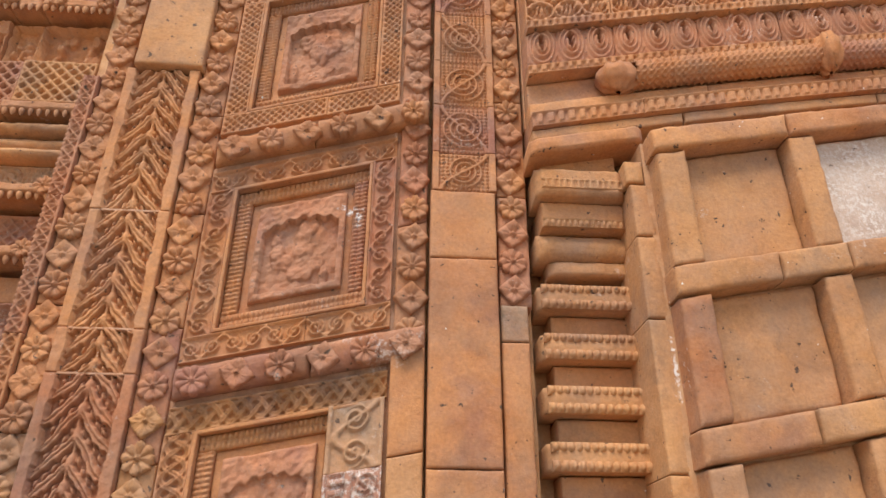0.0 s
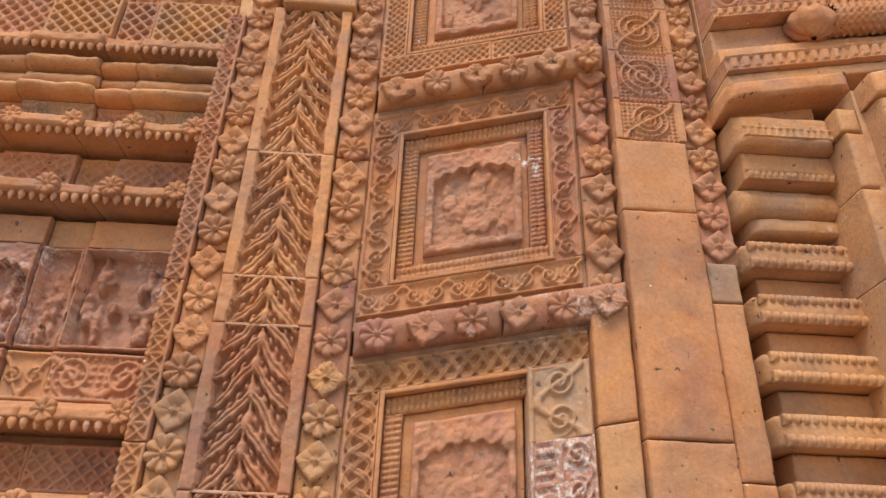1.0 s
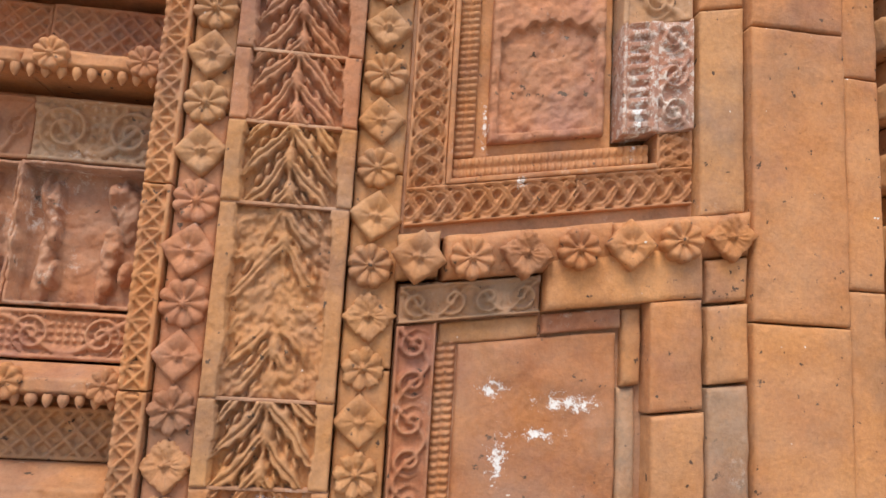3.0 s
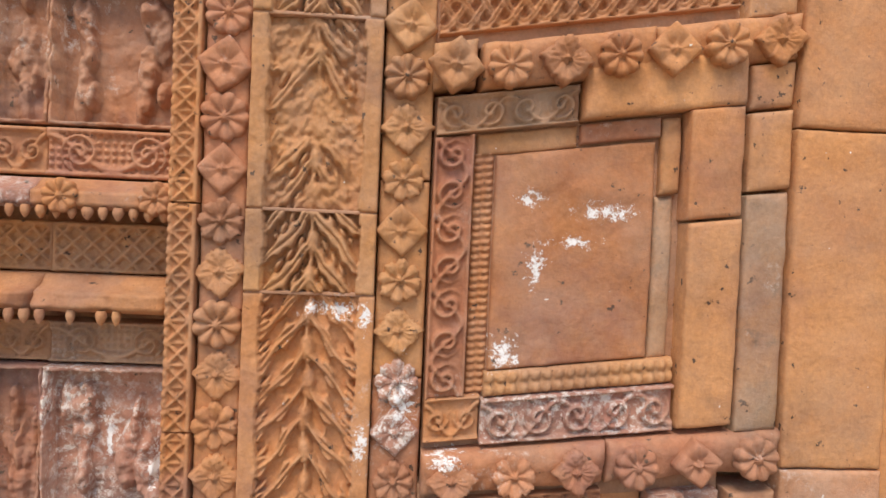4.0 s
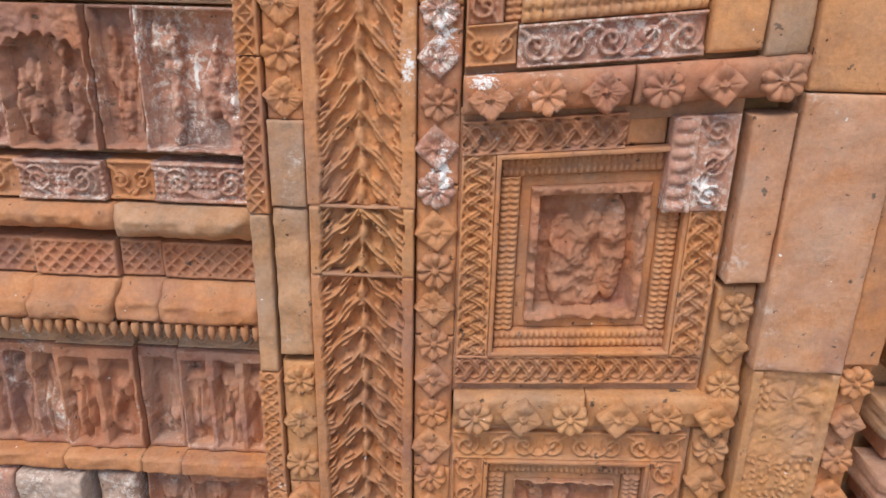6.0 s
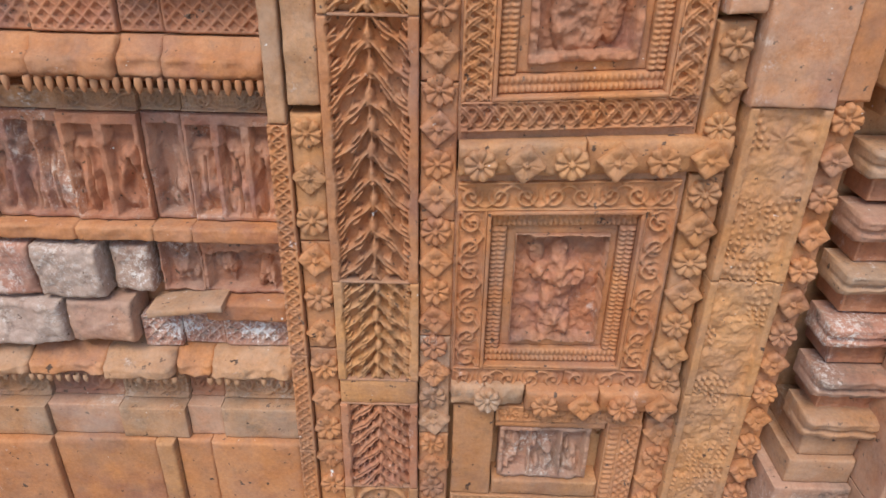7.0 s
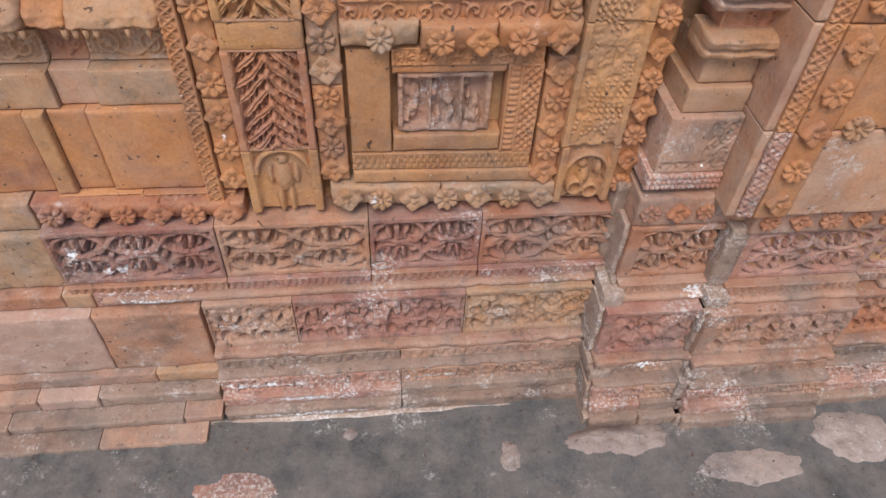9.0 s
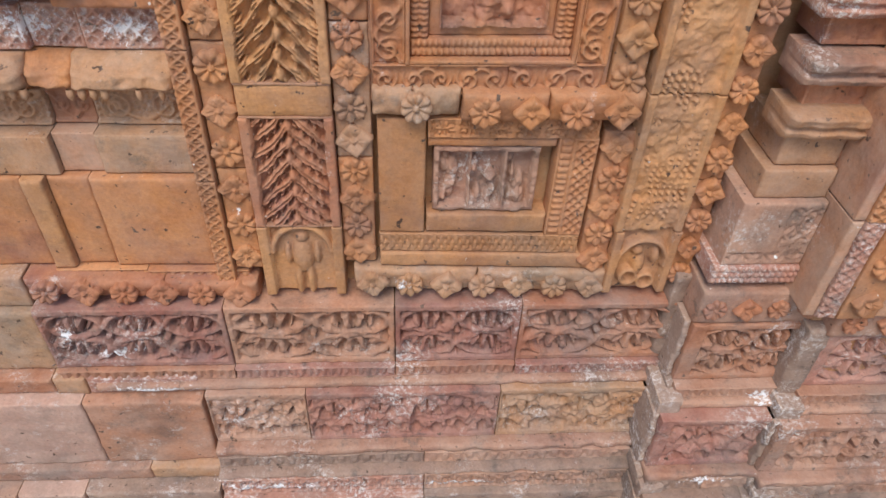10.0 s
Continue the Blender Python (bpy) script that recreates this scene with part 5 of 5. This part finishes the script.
frieze("terracotta panel frieze with worn standing forms and pilasters", 2.262, 2.383, 0.846, figs(100), [PURPLE], res=0.0014)
frieze("terracotta frieze of running spirals", 2.205, 2.258, 0.842, SC, [RED, ORANGE], res=0.0014)
cornice("terracotta cornice with rosettes and drops", 2.168, 2.203, 0.842, 0.030, ORANGE)
frieze("terracotta net frieze in the shade of a cornice", 2.118, 2.166, 0.858, NT, [RED], res=0.0014)
cornice("bright orange terracotta cornice with rosettes and drops", 2.080, 2.116, 0.845, 0.032, ORANGE)
frieze("terracotta blocks with weathered spirals", 2.022, 2.078, 0.850, SC, [WORN, RED], res=0.0014)
frieze("large terracotta relief frieze of worn standing forms", 1.900, 2.020, 0.846, figs(110), [PURPLE], res=0.0013)
frieze("terracotta frieze of beaded spirals", 1.858, 1.898, 0.842, SC, [RED, ORANGE], res=0.0013)
cornice("terracotta cornice with round rosettes and blunt drops", 1.822, 1.856, 0.842, 0.026, ORANGE, mat2=SALT)
frieze("terracotta net frieze under the rosette cornice", 1.778, 1.821, 0.860, NT, [OCHRE], res=0.0013)
cornice("eroded bright orange cornice with chipped fringe", 1.738, 1.777, 0.846, 0.028, PLAIN, rosettes=False, worn=0.2)
frieze("weathered spiral frieze below the eroded cornice", 1.702, 1.737, 0.856, SC, [WORN, OCHRE], res=0.0014)
frieze("terracotta relief frieze with white lime runs", 1.560, 1.700, 0.848, figs(120), [SALT, PURPLE, PURPLE], res=0.0013)
frieze("terracotta frieze of ringed spirals with lime", 1.508, 1.550, 0.846, SC, [SALT, ORANGE], res=0.0013)
g = thing("broken_ledge", "broken rounded terracotta ledge with a dark hollow below", "ledge", loc=(-0.7, 0.84, 1.465))
course("moulding", -0.60, -0.452, 1.472, 1.505, 0.842, WORN, g, [(0, 0.004), (0.3, 0.020), (0.7, 0.022), (1, 0.006)], ret=0.02, torn=0.012)
course("moulding", -0.98, -0.602, 1.478, 1.505, 0.846, ORANGE, g, [(0, 0.004), (0.3, 0.016), (0.7, 0.018), (1, 0.006)], ret=0.02, torn=0.012)
frieze("row of terracotta net tiles under the broken ledge", 1.422, 1.464, 0.850, NT, [RED], res=0.0013, edge=0.003)
cornice("worn terracotta cornice with a torn orange fringe", 1.362, 1.420, 0.850, 0.030, ORANGE, rosettes=False, worn=0.15)
frieze("faded spiral frieze with a lime patch", 1.334, 1.361, 0.858, SC, [WORN], res=0.0015)
frieze("terracotta colonnade frieze with worn forms", 1.200, 1.333, 0.852, [colonnade(130, 3), colonnade(131, 1), colonnade(133, 2), colonnade(134, 3)], [PURPLE, PURPLE, RED], res=0.0013)
g = thing("plain_ledge", "plain terracotta ledge under the colonnade", "ledge", loc=(-0.7, 0.84, 1.178))
for b, a0 in zip(CUTS, CUTS[1:]):
    course("moulding", a0 + .0005, b - .0005, 1.178, 1.199, 0.846, ORANGE, g, FLAT, ret=0.004, end_in=0.85, torn=0.006)
frieze("terracotta frieze of small niches", 1.100, 1.177, 0.852, [figures(140, 2, 0.020, True, 0.05), figures(141, 1, 0.020, False, 0.07)], [PURPLE], res=0.0014, cuts=(-0.4515, -0.56, -0.615))
br = thing("broken_blocks", "broken limewashed terracotta blocks with rough white faces", "rubble", loc=(-0.75, 0.82, 1.02))
for x0, x1, z0, z1, y, m in ((-0.672, -0.622, 1.105, 1.168, 0.836, WHITEWASH), (-0.76, -0.68, 1.10, 1.172, 0.825, WHITEWASH), (-0.86, -0.765, 1.10, 1.172, 0.83, SALT), (-0.98, -0.865, 1.10, 1.172, 0.83, SALT),
                             (-0.735, -0.652, 1.035, 1.094, 0.822, BASE_TAN), (-0.86, -0.74, 1.03, 1.094, 0.82, WHITEWASH), (-0.98, -0.865, 1.03, 1.094, 0.82, SALT)):
    relief("broken_block", x0, x1, z0, z1, y, rough(0.012, 20, int(-x0 * 100)), m, br, res=0.0025, depth=0.06, edge=0.006, worn=0.0025)
relief("tilted_slab", -0.625, -0.53, 1.088, 1.098, 0.812, None, WORN, br, res=0.005, depth=0.05, edge=0.003, warp=lambda x, z: z + 0.12 * (x + 0.58))
course("moulding", -0.56, -0.4525, 1.068, 1.098, 0.842, ORANGE, br, FLAT, ret=0.006)
frieze("lime-crusted terracotta net frieze", 1.018, 1.066, 0.850, NT, [SALT], res=0.0013, cuts=(-0.4515, -0.545, -0.60, -0.65))
cornice("low terracotta cornice with a dark fringe", 0.972, 1.016, 0.850, 0.034, WORN, rosettes=False, worn=0.3, mat2=ORANGE)
frieze("faded spiral frieze above plain blocks", 0.925, 0.971, 0.852, SC, [WORN, RED], res=0.0015)
frieze("plain greyish terracotta course", 0.872, 0.924, 0.832, [None], [WORN, PINK], res=0.006)
frieze("course of large plain orange bricks with open joints", 0.735, 0.871, 0.822, [None], [ORANGE, PLAIN, OCHRE, ORANGE], res=0.006, edge=0.004, cuts=(-0.4515, -0.578, -0.628, -0.655, -0.80, -0.90, -1.0))
frieze("dotted terracotta band over the base", 0.712, 0.734, 0.812, [dentils(0.0115, 0.004)], [ORANGE], cuts=(-0.41, -0.54, -0.655))
fl = ledge("salt-crusted flower ledge over the base", 0.703, 0.032, -0.69, -0.40, "r", 0, 44, yf=0.797, worn=0.003, n=6)

# ---- base courses ----
def base_run(label, cuts, mats, pal_cuts, pal_mats, dy, seed, cell=0.088, pal_cell=0.070, left=0.003, out=0.0, grey=False):
    """Stacked courses: a carved band, beads, palmettes, dotted and scalloped bands and a plain foot. Lower courses come forward by out."""
    x0, x1, q0 = cuts[0], cuts[-1], pal_cuts[0]
    g = thing("base_courses", label, "plinth", "base courses", loc=((x0 + x1) / 2, 0.75 + dy, FLOOR))

    def run(name, z0, z1, y, fn, cut, mat, **kw):
        for k, (a0, a1) in enumerate(zip(cut, cut[1:])):
            f = fn(k) if fn else None
            relief(name, a0 + .0006, a1 - .0006, z0, z1, y + dy + rng.uniform(-.001, .001), f, mat[k % len(mat)], g, depth=0.12, **kw)
        if grey:
            relief("mortar_reveal", cut[0] - 0.009, cut[0], z0, z1, y + dy + 0.007, rough(0.007, 45, seed), CRUST, g, res=0.003, depth=0.11, edge=0.004, worn=0.003)

    if grey:
        block("mortar_core", q0 - 0.006, q0 + 0.03, 0.29, 0.57, 0.770 - 0.8 * out + dy, CRUST, g, depth=0.10, worn=0.004)
        block("mortar_core", q0 - 0.007, q0 + 0.03, 0.29, 0.41, 0.738 - out + dy, CRUST, g, depth=0.10, worn=0.004)
    few = [q0, q0 + (x1 - q0) * 0.47, x1]
    d1, d2, d3 = 0.35 * out, 0.8 * out, out
    run("carved_tile", 0.578, 0.690, 0.785, lambda k: framed(foliage(cell, 0.022, seed + k), left if k == 0 else 0.004, 0.004, 0.001, 0.001), cuts, mats, res=0.0014, edge=0.002, worn=0.0014)
    run("bead_band", 0.557, 0.577, 0.777 - d1, lambda k: dentils(0.0105 if k % 2 else 0.013, 0.0035), cuts, mats[1:] + mats[:1], res=0.0018, worn=0.0018)
    course("moulding", q0 if grey else x0 + 0.05, x1, 0.546, 0.5565, 0.778 - d1 + dy, BASE_TAN, g, FLAT, ret=0.003, end_in=0.85, torn=0.004)
    run("palmette_tile", 0.433, 0.545, 0.756 - d2, lambda k: framed(palmettes(pal_cell, 0.024, seed + 11 + k), left if k == 0 else 0.003, 0.003, 0.003, 0.008), pal_cuts, pal_mats, res=0.0014, edge=0.002, worn=0.0016)
    course("moulding", q0, x1, 0.419, 0.432, 0.750 - d2 + dy, BASE_TAN, g, FLAT, ret=0.003, end_in=0.85, torn=0.006)
    run("dotted_band", 0.393, 0.418, 0.738 - d2, lambda k: dentils(0.019, 0.003), few, (GRIME, BASE_TAN), res=0.002, worn=0.002)
    course("moulding", q0, x1, 0.379, 0.392, 0.735 - d3 + dy, GRIME, g, ROUND, ret=0.003, end_in=0.85, torn=0.005)
    run("scalloped_band", 0.340, 0.378, 0.722 - d3, lambda k: palmettes(0.024, 0.013, seed + 2), few, (SALT, BASE_TAN), res=0.0015, worn=0.0022)
    run("foot", 0.316, 0.339, 0.711 - d3, None, few, (SALT, GRIME), res=0.004, worn=0.003)
    run("foot", FLOOR - 0.02, 0.315, 0.697 - d3, None, few, (GRIME, GRIME), res=0.004, worn=0.003, edge=0.006)
    return g


base_run("deeply carved terracotta base courses crusted with white salts", (-0.690, -0.448, -0.223, -0.051, 0.172), (BASE_RED, BASE_ORANGE, BASE_RED, PURPLE), (-0.492, -0.351, -0.071, 0.170), (BASE_TAN, BASE_RED, WORN), 0.0, 50)
base_run("projecting carved terracotta base of the ringed shaft", (0.170, 0.345), (BASE_ORANGE, BASE_TAN), (0.150, 0.345), (BASE_RED,), -0.042, 60, left=0.018, out=0.022, grey=True)
base_run("foremost projecting carved terracotta base of the pier", (0.343, 0.575), (BASE_RED, BASE_TAN), (0.318, 0.575), (BASE_TAN,), -0.058, 70, left=0.020, out=0.022, grey=True)
base_run("carved terracotta base beyond the pier", (0.576, 0.76, 0.95), (BASE_RED, BASE_TAN), (0.576, 0.76, 0.95), (RED, BASE_TAN), -0.05, 80)
for a0, a1, y, z in ((0.168, 0.338, 0.744, 0.690), (0.339, 0.62, 0.716, 0.690)):
    g = thing("garland_ledge", "salted flower ledge on the projecting base", "ledge", "garland ledges", loc=((a0 + a1) / 2, y, z))
    block("ledge_brick", a0, a1, z, z + 0.06, y, BASE_TAN, g, depth=0.12, edge=0.006)
    n = int((a1 - a0) / 0.042)
    for k in range(n):
        flower(("round", "star")[k % 2], "r", a0 + (k + .5) * (a1 - a0) / n, y - .001, z + 0.03, g, 0.85)
block("mortar_fill", 0.148, 0.173, 0.58, 0.742, 0.786, CRUST, g, depth=0.06, worn=0.004, edge=0.006)
block("mortar_fill", 0.316, 0.352, 0.530, 0.70, 0.722, CRUST, g, depth=0.10, worn=0.003, edge=0.006)
block("mortar_fill", 0.300, 0.324, 0.272, 0.395, 0.652, CRUST, g, depth=0.10, worn=0.003, edge=0.006)
# plain wall left of the base
pw = thing("plain_plinth", "plain ochre brick plinth beside the carved base", "brickwork", loc=(-0.9, 0.79, FLOOR))
for z0, z1, y, cut, m in ((0.682, 0.735, 0.800, (-1.3, -0.845, -0.79, -0.692), (BASE_TAN, RED, WORN)), (0.566, 0.681, 0.792, (-1.3, -0.815, -0.692), (WORN, WORN)), (0.533, 0.565, 0.774, (-1.3, -0.70, -0.655, -0.50), (BASE_ORANGE, WORN, SALT)),
                         (0.385, 0.532, 0.757, (-1.3, -0.90, -0.664, -0.497), (BASE_TAN, BASE_PINK, BASE_ORANGE)), (0.354, 0.384, 0.745, (-1.3, -0.9, -0.60, -0.494), (WORN, BASE_TAN)),
                         (0.322, 0.353, 0.722, (-1.3, -0.80, -0.70, -0.496), (BASE_TAN, BASE_PINK, GRIME)), (0.301, 0.321, 0.692, (-1.3, -0.85, -0.56, -0.494), (BASE_TAN, GRIME)), (0.27, 0.300, 0.657, (-1.3, -0.92, -0.70, -0.52), (BASE_TAN, GRIME))):
    for k, (a0, a1) in enumerate(zip(cut, cut[1:])):
        block("brick", a0, a1, z0, z1, y, m[k % len(m)], pw, depth=0.16, edge=0.004, worn=0.0022)

# mortar fillet and patches on the floor
def patch(name, cx, cy, rx, ry, h, mat, label, seed):
    r, t = np.meshgrid(np.linspace(0, 1, 12), np.linspace(0, 2 * np.pi, 49)[:-1], indexing="ij")
    edge = 1 + 0.25 * fbm(np.cos(t), np.sin(t), 1.3, seed) + 0.14 * fbm(np.cos(t), np.sin(t), 5, seed + 1)
    X, Y = cx + rx * r * edge * np.cos(t), cy + ry * r * edge * np.sin(t)
    Z = FLOOR + h * np.clip(1.0 - r ** 2 * 1.3, -0.5, 1) + 0.8 * h * fbm(X, Y, 45, seed + 2) + 0.001
    i, j = np.meshgrid(np.arange(11), np.arange(48), indexing="ij")
    a = (i * 48 + j).ravel()
    b2 = (i * 48 + (j + 1) % 48).ravel()
    ob = put(name, np.stack([X, Y, Z], -1).reshape(-1, 3), np.stack([a, a + 48, b2 + 48, b2], 1), mat)
    return tagged(ob, label, "mortar")


patch("mortar_patch", 0.19, 0.606, 0.11, 0.030, 0.012, MORTAR, "pinkish mortar patch at the foot of the base", 3)
patch("mortar_patch", 0.64, 0.585, 0.09, 0.055, 0.006, MORTAR, "broad pinkish mortar patch on the dark floor", 5)
patch("mortar_patch", 0.43, 0.535, 0.09, 0.035, 0.003, MORTAR, "thin worn mortar smear on the dark floor", 6)
patch("mortar_patch", 0.005, 0.592, 0.020, 0.030, 0.006, MORTAR, "small pale mortar lump on the dark floor", 8)
patch("mortar_patch", -0.274, 0.652, 0.014, 0.012, 0.004, MORTAR, "small pink mortar blob on the dark floor", 9)
patch("mortar_patch", -0.46, 0.565, 0.07, 0.035, 0.0025, SALT, "grey-white lime splash on the dark floor", 11)
patch("lime_crust", -0.26, 0.694, 0.29, 0.007, 0.004, LIME, "white lime crust along the foot of the base", 14)
